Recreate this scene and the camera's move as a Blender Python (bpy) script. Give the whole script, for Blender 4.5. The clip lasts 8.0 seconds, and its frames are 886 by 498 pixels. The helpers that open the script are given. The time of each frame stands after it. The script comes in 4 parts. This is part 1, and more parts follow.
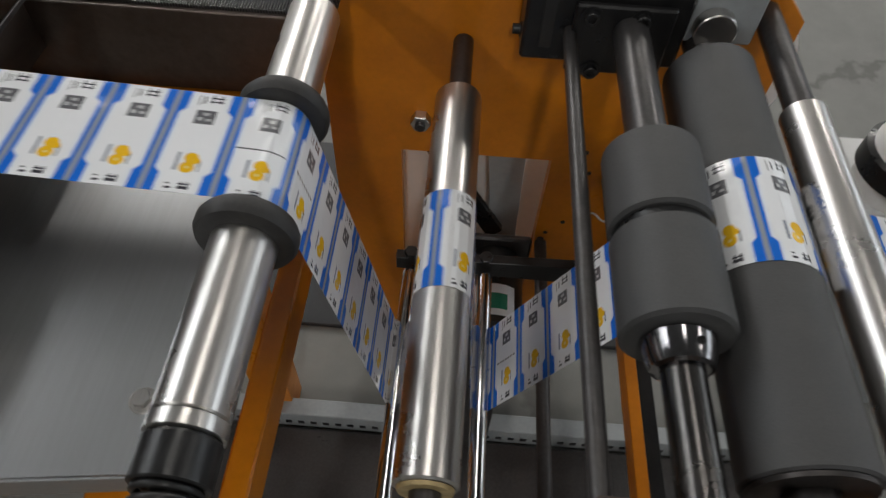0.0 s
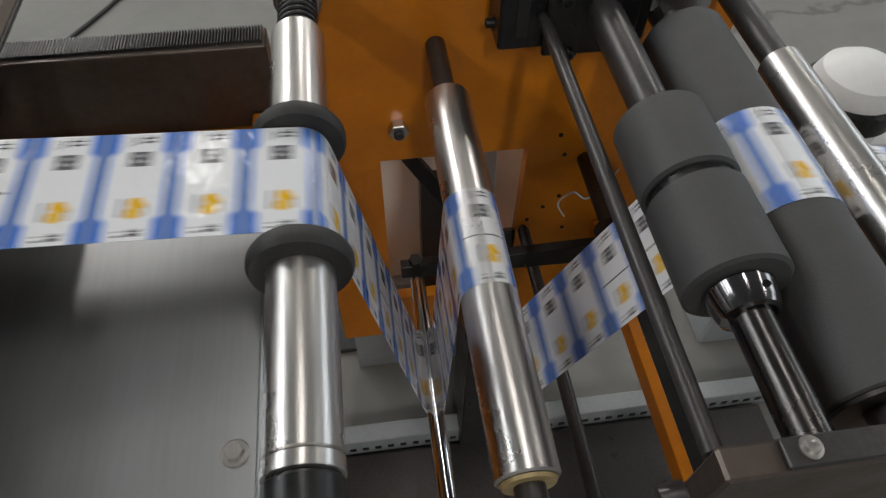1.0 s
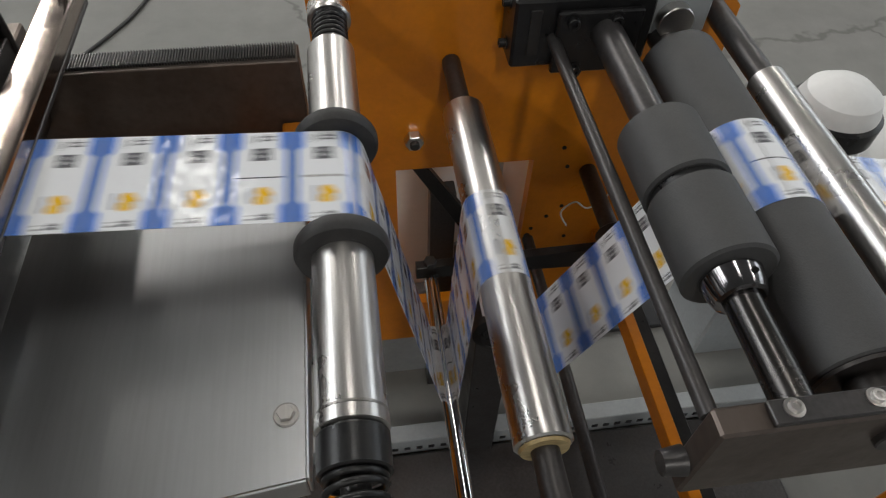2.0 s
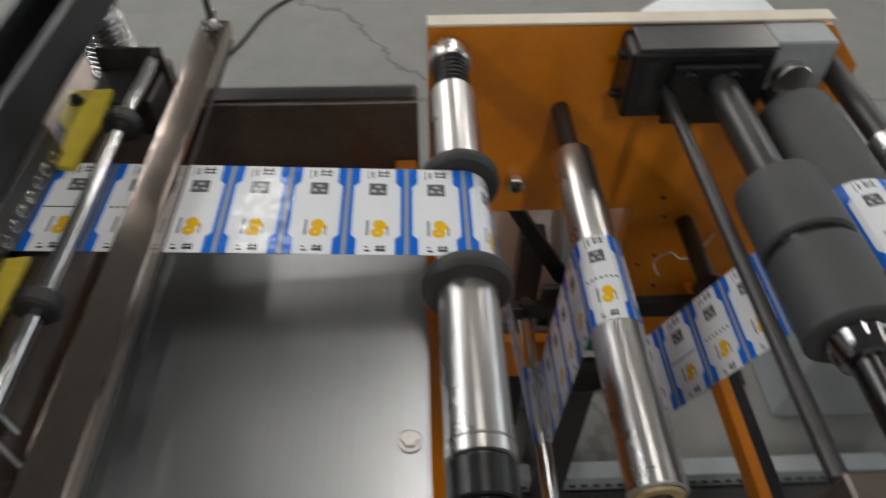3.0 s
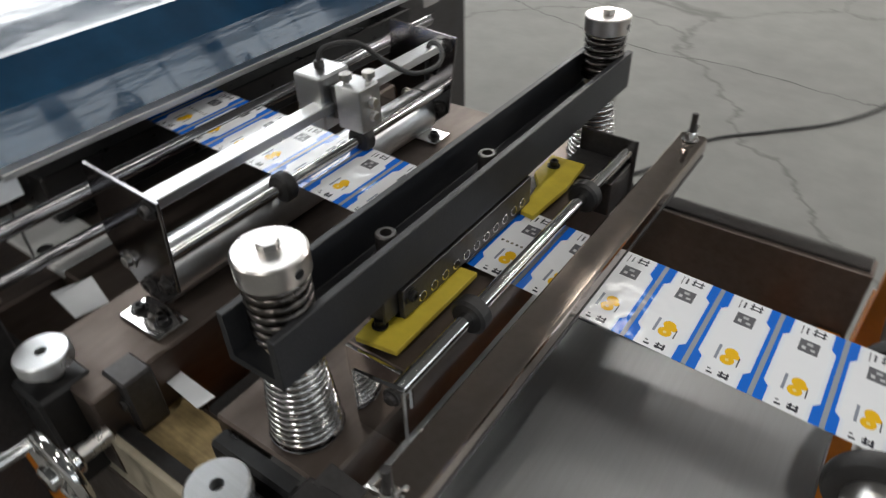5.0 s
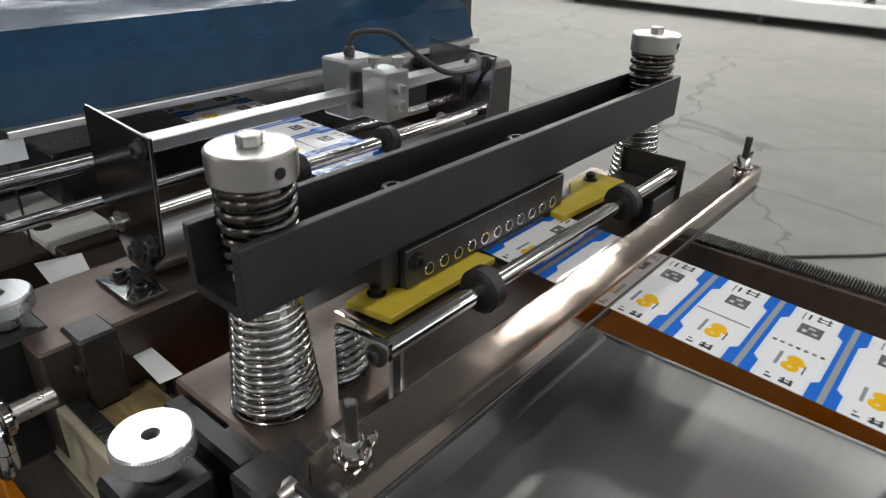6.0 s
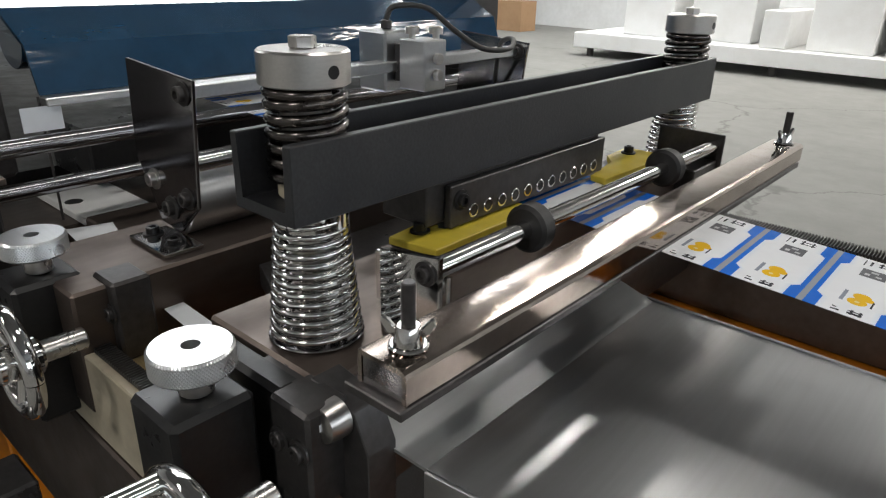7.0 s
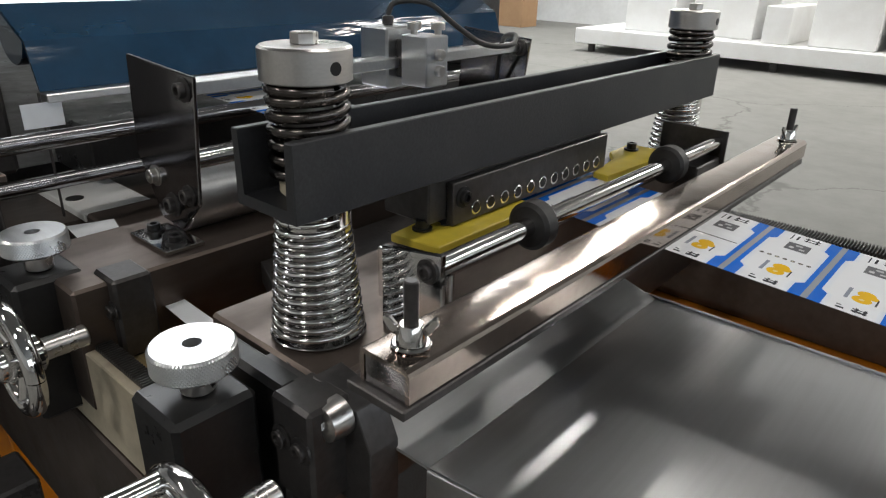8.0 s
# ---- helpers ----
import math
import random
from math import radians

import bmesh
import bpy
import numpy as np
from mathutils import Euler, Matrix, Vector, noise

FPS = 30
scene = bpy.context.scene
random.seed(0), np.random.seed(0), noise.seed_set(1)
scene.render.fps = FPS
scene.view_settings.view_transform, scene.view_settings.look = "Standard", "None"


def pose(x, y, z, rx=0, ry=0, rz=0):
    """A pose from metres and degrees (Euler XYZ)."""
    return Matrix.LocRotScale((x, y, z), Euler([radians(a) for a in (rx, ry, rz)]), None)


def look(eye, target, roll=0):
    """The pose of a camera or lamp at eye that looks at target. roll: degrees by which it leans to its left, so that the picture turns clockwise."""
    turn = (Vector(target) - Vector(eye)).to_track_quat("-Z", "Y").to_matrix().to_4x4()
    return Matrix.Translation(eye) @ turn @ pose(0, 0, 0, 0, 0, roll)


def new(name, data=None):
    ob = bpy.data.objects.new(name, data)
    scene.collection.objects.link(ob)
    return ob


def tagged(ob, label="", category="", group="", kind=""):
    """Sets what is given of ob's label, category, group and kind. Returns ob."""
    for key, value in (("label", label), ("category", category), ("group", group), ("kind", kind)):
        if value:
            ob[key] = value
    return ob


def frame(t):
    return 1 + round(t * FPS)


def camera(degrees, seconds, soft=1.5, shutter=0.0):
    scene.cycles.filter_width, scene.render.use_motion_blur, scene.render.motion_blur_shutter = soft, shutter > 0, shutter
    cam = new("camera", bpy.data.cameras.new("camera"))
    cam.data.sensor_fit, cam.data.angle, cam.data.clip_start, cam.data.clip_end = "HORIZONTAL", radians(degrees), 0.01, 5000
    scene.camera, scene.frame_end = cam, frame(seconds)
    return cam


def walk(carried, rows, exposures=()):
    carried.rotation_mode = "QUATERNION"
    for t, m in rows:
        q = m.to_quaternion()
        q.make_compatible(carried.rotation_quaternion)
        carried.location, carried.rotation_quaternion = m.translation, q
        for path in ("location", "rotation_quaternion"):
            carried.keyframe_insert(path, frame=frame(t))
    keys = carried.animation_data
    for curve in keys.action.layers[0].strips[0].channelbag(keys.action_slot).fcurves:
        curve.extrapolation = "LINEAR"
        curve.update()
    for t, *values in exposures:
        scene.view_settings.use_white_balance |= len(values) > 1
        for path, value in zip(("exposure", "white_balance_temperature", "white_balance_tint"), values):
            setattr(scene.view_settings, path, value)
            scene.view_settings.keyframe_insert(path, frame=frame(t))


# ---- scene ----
cam = camera(66.7, 8.0, soft=1.2, shutter=0.5)
PATH = [
    (0, (0.0434, -0.2372, 1.3161), (0.0129, 0.9473, -0.2951), 3.25),
    (0.5, (0.0003, -0.2068, 1.3012), (0.0046, 0.9212, -0.3503), 0.63),
    (1, (-0.0407, -0.2385, 1.3117), (0.1435, 0.9560, -0.2818), 1.12),
    (2.5, (-0.0878, -0.2912, 1.3454), (0.1190, 0.9768, -0.1874), 2.55),
    (3, (-0.1221, -0.2930, 1.3494), (-0.0713, 1.0551, -0.1271), 0.18),
    (3.5, (-0.1695, -0.3030, 1.3766), (-0.4196, 1.1206, -0.0058), -3.04),
    (4, (-0.21, -0.324, 1.364), (-0.636, 1.126, 0.055), -2.5),
    (4.5, (-0.192, -0.348, 1.406), (-0.807, 1.01, 0.072), -3.4),
    (5, (-0.172, -0.324, 1.348), (-1.106, 0.954, 0.125), -1.7),
    (5.2, (-0.147, -0.31, 1.332), (-1.153, 0.925, 0.123), -0.2),
    (6.5, (-0.16, -0.331, 1.168), (-1.349, 1.072, 0.382), 1.8),
    (7, (-0.158, -0.344, 1.156), (-1.368, 1.045, 0.378), 1.4),
    (7.5, (-0.155, -0.344, 1.155), (-1.372, 1.038, 0.376), 1.3),
    (8, (-0.16, -0.343, 1.156), (-1.369, 1.041, 0.367), 1.4),
]
walk(cam, [(t, look(eye, target, roll)) for t, eye, target, roll in PATH],
     exposures=[(0, -0.32), (2.5, -0.25), (3.5, -0.27), (4.5, -0.27), (5.2, -0.05), (6.3, 0.04), (8, -0.02)])

# ---- light ----
world = bpy.data.worlds.new("hall_world")
scene.world = world
world.use_nodes = True
world.node_tree.nodes["Background"].inputs[0].default_value = (0.75, 0.82, 0.9, 1)
world.node_tree.nodes["Background"].inputs[1].default_value = 0.2

# x, y, watts, length
LAMPS = [(-1.1, 4.35, 6, 0.6), (-3.4, 6.2, 135, 2.0), (1.5, 9.0, 330, 2.0), (0.2, 1.2, 28, 2.0), (4.5, 6.8, 150, 2.0), (4.5, 1.0, 35, 2.0), (0.3, -4.5, 110, 2.0), (-4.5, -4.5, 130, 2.0), (-4.5, 9.8, 260, 2.0)]
LAMP_Z = 5.2


# ---- materials ----
def material(name, base=(0.5, 0.5, 0.5), rough=0.5, metal=0.0, grain=0.0, scale=60.0, bump=0.0, stretch=(1, 1, 1),
             stain=None, amount=0.4, stain_scale=6.0, spread=0.0, coat=0.0, spec=0.5):
    """Principled surface: fine grain on colour and gloss, larger stains, a little relief."""
    m = bpy.data.materials.new(name)
    m.use_nodes = True
    t = m.node_tree
    n, l = t.nodes, t.links
    b = n["Principled BSDF"]
    b.inputs["Metallic"].default_value = metal
    b.inputs["Roughness"].default_value = rough
    b.inputs["Coat Weight"].default_value = coat
    b.inputs["Specular IOR Level"].default_value = spec
    co = n.new("ShaderNodeTexCoord")
    mp = n.new("ShaderNodeMapping")
    mp.inputs["Scale"].default_value = stretch
    l.new(co.outputs["Object"], mp.inputs["Vector"])
    fine = n.new("ShaderNodeTexNoise")
    fine.inputs["Scale"].default_value = scale
    fine.inputs["Detail"].default_value = 5
    l.new(mp.outputs["Vector"], fine.inputs["Vector"])
    big = n.new("ShaderNodeTexNoise")
    big.inputs["Scale"].default_value = stain_scale
    big.inputs["Detail"].default_value = 6
    big.inputs["Roughness"].default_value = 0.65
    l.new(co.outputs["Object"], big.inputs["Vector"])
    ramp = n.new("ShaderNodeMapRange")
    ramp.inputs[1].default_value, ramp.inputs[2].default_value = 0.42, 0.68
    ramp.inputs[4].default_value = amount if stain else 0.0
    l.new(big.outputs["Fac"], ramp.inputs[0])
    mix = n.new("ShaderNodeMix")
    mix.data_type = "RGBA"
    mix.inputs[6].default_value = (*base, 1)
    mix.inputs[7].default_value = (*(stain or base), 1)
    l.new(ramp.outputs[0], mix.inputs[0])
    var = n.new("ShaderNodeMapRange")
    var.inputs[1].default_value, var.inputs[2].default_value = 0.25, 0.75
    var.inputs[3].default_value, var.inputs[4].default_value = 1 - grain, 1 + grain
    l.new(fine.outputs["Fac"], var.inputs[0])
    mul = n.new("ShaderNodeVectorMath")
    mul.operation = "SCALE"
    l.new(mix.outputs[2], mul.inputs[0])
    l.new(var.outputs[0], mul.inputs["Scale"])
    l.new(mul.outputs[0], b.inputs["Base Color"])
    rr = n.new("ShaderNodeMapRange")
    rr.inputs[1].default_value, rr.inputs[2].default_value = 0.3, 0.7
    rr.inputs[3].default_value, rr.inputs[4].default_value = max(0.02, rough - spread), min(1, rough + spread)
    l.new(big.outputs["Fac"], rr.inputs[0])
    l.new(rr.outputs[0], b.inputs["Roughness"])
    if bump:
        bp = n.new("ShaderNodeBump")
        bp.inputs["Strength"].default_value = bump
        bp.inputs["Distance"].default_value = 0.001
        l.new(fine.outputs["Fac"], bp.inputs["Height"])
        l.new(bp.outputs[0], b.inputs["Normal"])
    return m


M = {
    "steel": material("turned_steel", (0.62, 0.6, 0.58), 0.29, 1.0, 0.06, 900, 0.05, (1, 0.02, 1), (0.5, 0.47, 0.44), 0.4, 8, 0.05),
    "chrome": material("chrome", (0.72, 0.71, 0.7), 0.09, 1.0, 0.03, 200, 0.02, (1, 1, 1), (0.5, 0.45, 0.4), 0.5, 14, 0.05),
    "alu": material("brushed_aluminium", (0.7, 0.71, 0.72), 0.3, 1.0, 0.05, 400, 0.05, (0.05, 1, 1), (0.6, 0.6, 0.6), 0.5, 9, 0.06),
    "sheet": material("aluminium_sheet", (0.58, 0.59, 0.60), 0.32, 1.0, 0.04, 300, 0.02, (1, 0.05, 1), (0.52, 0.52, 0.53), 0.5, 5, 0.03),
    "brown": material("bare_steel_brown", (0.145, 0.117, 0.102), 0.40, 0.8, 0.12, 120, 0.1, (1, 0.2, 1), (0.11, 0.085, 0.07), 0.7, 11, 0.1),
    "dark": material("blackened_steel", (0.06, 0.057, 0.057), 0.36, 0.5, 0.2, 220, 0.1, (1, 1, 1), (0.06, 0.05, 0.045), 0.5, 18, 0.1),
    "black": material("black_oxide", (0.012, 0.012, 0.013), 0.33, 0.2, 0.2, 300, 0.05, (1, 1, 1), (0.03, 0.028, 0.026), 0.5, 30, 0.1),
    "beam": material("black_painted_steel", (0.010, 0.011, 0.014), 0.46, 0.0, 0.25, 500, 0.15, (1, 1, 1), (0.035, 0.035, 0.036), 0.5, 14, 0.08),
    "spring": material("oiled_spring_steel", (0.1, 0.092, 0.088), 0.22, 1.0, 0.1, 300, 0.05, (1, 1, 1), (0.1, 0.085, 0.075), 0.6, 40, 0.08),
    "darkchrome": material("dark_mirror_steel", (0.34, 0.33, 0.34), 0.13, 1.0, 0.05, 250, 0.03, (1, 1, 1), (0.2, 0.19, 0.19), 0.6, 16, 0.06),
    "nickel": material("worn_nickel", (0.44, 0.375, 0.335), 0.12, 1.0, 0.06, 160, 0.06, (1, 1, 1), (0.34, 0.27, 0.22), 0.6, 22, 0.07),
    "shaft": material("oiled_shaft", (0.1, 0.096, 0.093), 0.24, 1.0, 0.08, 300, 0.04, (1, 0.1, 1), (0.09, 0.08, 0.075), 0.5, 20, 0.06),
    "rubber": material("black_rubber", (0.018, 0.017, 0.017), 0.55, 0.0, 0.2, 300, 0.1, (1, 1, 1), (0.04, 0.038, 0.036), 0.5, 25, 0.1),
    "grey": material("grey_rubber", (0.05, 0.05, 0.051), 0.6, 0.0, 0.1, 700, 0.15, (1, 1, 1), (0.085, 0.083, 0.08), 0.5, 12, 0.08),
    "orange": material("orange_paint", (0.70, 0.225, 0.006), 0.34, 0.0, 0.05, 150, 0.06, (1, 1, 1), (0.42, 0.125, 0.006), 0.6, 7, 0.08, 0.1),
    "cream": material("cream_edge", (0.72, 0.64, 0.52), 0.5, 0.0, 0.08, 80, 0.05, (1, 1, 1), (0.6, 0.5, 0.38), 0.5, 20, 0.1),
    "yellow": material("yellow_plate", (0.62, 0.49, 0.05), 0.42, 0.0, 0.08, 200, 0.05, (1, 1, 1), (0.5, 0.36, 0.03), 0.6, 25, 0.1),
    "brass": material("brass_board", (0.55, 0.42, 0.21), 0.45, 0.4, 0.25, 260, 0.2, (0.2, 1, 1), (0.2, 0.14, 0.07), 0.6, 25, 0.1),
    "beige": material("beige_rail", (0.5, 0.44, 0.33), 0.45, 0.0, 0.08, 160, 0.05, (1, 1, 1), (0.35, 0.29, 0.2), 0.5, 16, 0.1),
    "white": material("white_paint", (0.8, 0.8, 0.79), 0.45, 0.0, 0.03, 80, 0.03, (1, 1, 1), (0.68, 0.67, 0.64), 0.5, 3, 0.08),
    "panel": material("pale_grey_panel", (0.32, 0.34, 0.35), 0.5, 0.0, 0.06, 120, 0.04, (1, 1, 1), (0.24, 0.25, 0.25), 0.5, 6, 0.08),
    "blue": material("dark_blue_cover", (0.008, 0.035, 0.075), 0.09, 0.0, 0.15, 20, 0.0, (1, 1, 1), (0.012, 0.055, 0.11), 0.6, 5, 0.05, 0.6),
    "wall": material("hall_wall", (0.66, 0.67, 0.67), 0.8, 0.0, 0.05, 12, 0.1, (1, 1, 1), (0.52, 0.52, 0.5), 0.6, 0.7, 0.05),
    "roof": material("roof_sheet", (0.2, 0.205, 0.21), 0.6, 0.0, 0.05, 12, 0.1, (1, 1, 1), (0.14, 0.14, 0.14), 0.5, 0.5, 0.05),
    "card": material("cardboard", (0.36, 0.22, 0.12), 0.8, 0.0, 0.08, 60, 0.05, (1, 1, 1), (0.28, 0.17, 0.09), 0.5, 4, 0.05),
    "timber": material("timber", (0.45, 0.32, 0.19), 0.7, 0.0, 0.15, 30, 0.1, (1, 1, 0.1), (0.3, 0.2, 0.11), 0.5, 5, 0.05),
    "paper": material("white_paper", (0.8, 0.82, 0.85), 0.6, 0.0, 0.03, 90, 0.02),
    "film_back": material("film_back", (0.3, 0.31, 0.33), 0.2, 0.0, 0.15, 60, 0.1, (1, 1, 1), (0.16, 0.18, 0.22), 0.6, 20, 0.06),
    "green": material("green_print", (0.01, 0.2, 0.12), 0.5),
    "crack": material("crack_dirt", (0.05, 0.047, 0.042), 0.9, 0.0, 0.3, 200),
    "ink": material("dark_ink", (0.06, 0.06, 0.07), 0.6),
}


def concrete():
    m = bpy.data.materials.new("concrete_floor")
    m.use_nodes = True
    n, l = m.node_tree.nodes, m.node_tree.links
    b = n["Principled BSDF"]
    co = n.new("ShaderNodeTexCoord")
    def noise_tex(scale, detail, rough=0.6):
        t = n.new("ShaderNodeTexNoise")
        t.inputs["Scale"].default_value, t.inputs["Detail"].default_value, t.inputs["Roughness"].default_value = scale, detail, rough
        l.new(co.outputs["Object"], t.inputs["Vector"])
        return t
    big, mid, fine = noise_tex(0.7, 6), noise_tex(5, 8, 0.7), noise_tex(90, 4)
    r = n.new("ShaderNodeValToRGB")
    r.color_ramp.elements[0].position, r.color_ramp.elements[0].color = 0.3, (0.17, 0.168, 0.158, 1)
    r.color_ramp.elements[1].position, r.color_ramp.elements[1].color = 0.7, (0.25, 0.247, 0.232, 1)
    add = n.new("ShaderNodeMath")
    add.operation = "ADD"
    half = n.new("ShaderNodeMath")
    half.operation = "MULTIPLY"
    half.inputs[1].default_value = 0.5
    l.new(big.outputs["Fac"], add.inputs[0])
    l.new(mid.outputs["Fac"], add.inputs[1])
    l.new(add.outputs[0], half.inputs[0])
    l.new(half.outputs[0], r.inputs[0])
    # dark scuffs
    spot = n.new("ShaderNodeMapRange")
    spot.inputs[1].default_value, spot.inputs[2].default_value, spot.inputs[4].default_value = 0.66, 0.76, 0.5
    l.new(mid.outputs["Fac"], spot.inputs[0])
    # hairline cracks
    warp = n.new("ShaderNodeVectorMath")
    warp.operation = "MULTIPLY_ADD"
    warp.inputs[1].default_value = (0.7, 0.7, 0)
    l.new(noise_tex(1.6, 5).outputs["Color"], warp.inputs[0])
    l.new(co.outputs["Object"], warp.inputs[2])
    v = n.new("ShaderNodeTexVoronoi")
    v.feature = "DISTANCE_TO_EDGE"
    v.inputs["Scale"].default_value = 0.38
    l.new(warp.outputs[0], v.inputs["Vector"])
    crack = n.new("ShaderNodeMapRange")
    crack.inputs[1].default_value, crack.inputs[2].default_value = 0.0015, 0.006
    crack.inputs[3].default_value, crack.inputs[4].default_value = 0.45, 0.0
    l.new(v.outputs["Distance"], crack.inputs[0])
    mx = n.new("ShaderNodeMath")
    mx.operation = "MAXIMUM"
    l.new(spot.outputs[0], mx.inputs[0])
    l.new(crack.outputs[0], mx.inputs[1])
    mix = n.new("ShaderNodeMix")
    mix.data_type = "RGBA"
    mix.inputs[7].default_value = (0.06, 0.057, 0.05, 1)
    l.new(mx.outputs[0], mix.inputs[0])
    l.new(r.outputs[0], mix.inputs[6])
    l.new(mix.outputs[2], b.inputs["Base Color"])
    b.inputs["Roughness"].default_value = 0.75
    b.inputs["Specular IOR Level"].default_value = 0.3
    bp = n.new("ShaderNodeBump")
    bp.inputs["Strength"].default_value, bp.inputs["Distance"].default_value = 0.2, 0.002
    l.new(fine.outputs["Fac"], bp.inputs["Height"])
    l.new(bp.outputs[0], b.inputs["Normal"])
    return m


def film_print(mark=""):
    """The printed film: u runs along the web over one label, v across it."""
    m = bpy.data.materials.new("printed_film")
    m.use_nodes = True
    n, l = m.node_tree.nodes, m.node_tree.links
    b = n["Principled BSDF"]
    uv = n.new("ShaderNodeUVMap")
    sep = n.new("ShaderNodeSeparateXYZ")
    l.new(uv.outputs[0], sep.inputs[0])
    U, V = sep.outputs[0], sep.outputs[1]

    def math_node(op, a, c=None, d=None):
        k = n.new("ShaderNodeMath")
        k.operation = op
        for i, x in enumerate((a, c, d)):
            if x is None:
                continue
            if isinstance(x, (int, float)):
                k.inputs[i].default_value = x
            else:
                l.new(x, k.inputs[i])
        return k.outputs[0]

    def near(x, centre, half):
        return math_node("LESS_THAN", math_node("ABSOLUTE", math_node("SUBTRACT", x, centre)), half)

    def rect(u0, u1, v0, v1):
        return math_node("MULTIPLY", near(U, (u0 + u1) / 2, (u1 - u0) / 2), near(V, (v0 + v1) / 2, (v1 - v0) / 2))

    def disc(u0, v0, r):
        du = math_node("MULTIPLY", math_node("SUBTRACT", U, u0), 0.0458)
        dv = math_node("MULTIPLY", math_node("SUBTRACT", V, v0), 0.094)
        return math_node("LESS_THAN", math_node("ADD", math_node("MULTIPLY", du, du), math_node("MULTIPLY", dv, dv)), r * r)

    def over(colour, mask, top):
        k = n.new("ShaderNodeMix")
        k.data_type = "RGBA"
        l.new(mask, k.inputs[0])
        if isinstance(colour, tuple):
            k.inputs[6].default_value = (*colour, 1)
        else:
            l.new(colour, k.inputs[6])
        k.inputs[7].default_value = (*top, 1)
        return k.outputs[2]

    side = math_node("ABSOLUTE", math_node("SUBTRACT", U, 0.5))
    end = math_node("ABSOLUTE", math_node("SUBTRACT", V, 0.49))
    # blue margins widen towards both ends of the label
    step = n.new("ShaderNodeMapRange")
    step.inputs[1].default_value, step.inputs[2].default_value = 0.28, 0.325
    step.inputs[3].default_value, step.inputs[4].default_value = 0.40, 0.315
    l.new(end, step.inputs[0])
    blue = math_node("GREATER_THAN", side, step.outputs[0])
    halo = n.new("ShaderNodeMapRange")
    halo.inputs[1].default_value, halo.inputs[2].default_value, halo.inputs[4].default_value = -0.07, 0.0, 0.35
    l.new(math_node("SUBTRACT", side, step.outputs[0]), halo.inputs[0])
    c = over((0.8, 0.81, 0.83), halo.outputs[0], (0.45, 0.62, 0.85))
    c = over(c, blue, (0.012, 0.14, 0.62))
    c = over(c, math_node("GREATER_THAN", side, 0.462), (0.3, 0.33, 0.36))
    # plain block, brand bar, two discs, lines of small writing
    c = over(c, rect(0.36, 0.66, 0.665, 0.81), (0.13, 0.13, 0.14))
    c = over(c, rect(0.41, 0.47, 0.70, 0.735), (0.55, 0.55, 0.56))
    c = over(c, rect(0.54, 0.61, 0.70, 0.725), (0.5, 0.5, 0.51))
    c = over(c, rect(0.47, 0.56, 0.755, 0.785), (0.45, 0.45, 0.46))
    c = over(c, disc(0.53, 0.235, 0.0050), (0.8, 0.47, 0.015))
    c = over(c, disc(0.55, 0.325, 0.0047), (0.8, 0.47, 0.015))
    c = over(c, disc(0.53, 0.235, 0.0013), (0.8, 0.65, 0.25))
    c = over(c, disc(0.63, 0.30, 0.0028), (0.8, 0.47, 0.015))
    c = over(c, rect(0.34, 0.385, 0.20, 0.37), (0.25, 0.27, 0.32))
    for u0, u1, v0, v1 in ((0.50, 0.66, 0.035, 0.06), (0.50, 0.66, 0.072, 0.085), (0.53, 0.56, 0.03, 0.1), (0.62, 0.65, 0.03, 0.1),
                           (0.33, 0.42, 0.03, 0.05), (0.33, 0.38, 0.07, 0.085), (0.68, 0.7, 0.2, 0.3),
                           (0.50, 0.70, 0.90, 0.915), (0.50, 0.70, 0.94, 0.955), (0.52, 0.545, 0.89, 0.98), (0.65, 0.675, 0.89, 0.98),
                           (0.40, 0.43, 0.88, 0.96), (0.33, 0.345, 0.86, 0.97)):
        c = over(c, rect(u0, u1, v0, v1), (0.05, 0.05, 0.06))
    if mark == "line":
        c = over(c, rect(0.12, 0.86, 0.468, 0.482), (0.07, 0.07, 0.08))
    if mark == "dots":
        for k in range(7):
            c = over(c, disc(0.2 + 0.1 * k, 0.475, 0.0014), (0.1, 0.09, 0.08))
            c = over(c, disc(0.2 + 0.1 * k, 0.475, 0.0005 if k % 3 else 0.0), (0.6, 0.55, 0.4))
    l.new(c, b.inputs["Base Color"])
    b.inputs["Roughness"].default_value = 0.12
    b.inputs["Specular IOR Level"].default_value = 0.6
    co = n.new("ShaderNodeNewGeometry")
    t = n.new("ShaderNodeTexNoise")
    t.inputs["Scale"].default_value = 38
    l.new(co.outputs["Position"], t.inputs["Vector"])
    bp = n.new("ShaderNodeBump")
    bp.inputs["Strength"].default_value, bp.inputs["Distance"].default_value = 0.4, 0.003
    l.new(t.outputs["Fac"], bp.inputs["Height"])
    l.new(bp.outputs[0], b.inputs["Normal"])
    return m


def glow(name, colour, strength):
    m = bpy.data.materials.new(name)
    m.use_nodes = True
    b = m.node_tree.nodes["Principled BSDF"]
    b.inputs["Base Color"].default_value = (0.8, 0.8, 0.8, 1)
    b.inputs["Emission Color"].default_value = (*colour, 1)
    b.inputs["Emission Strength"].default_value = strength
    return m


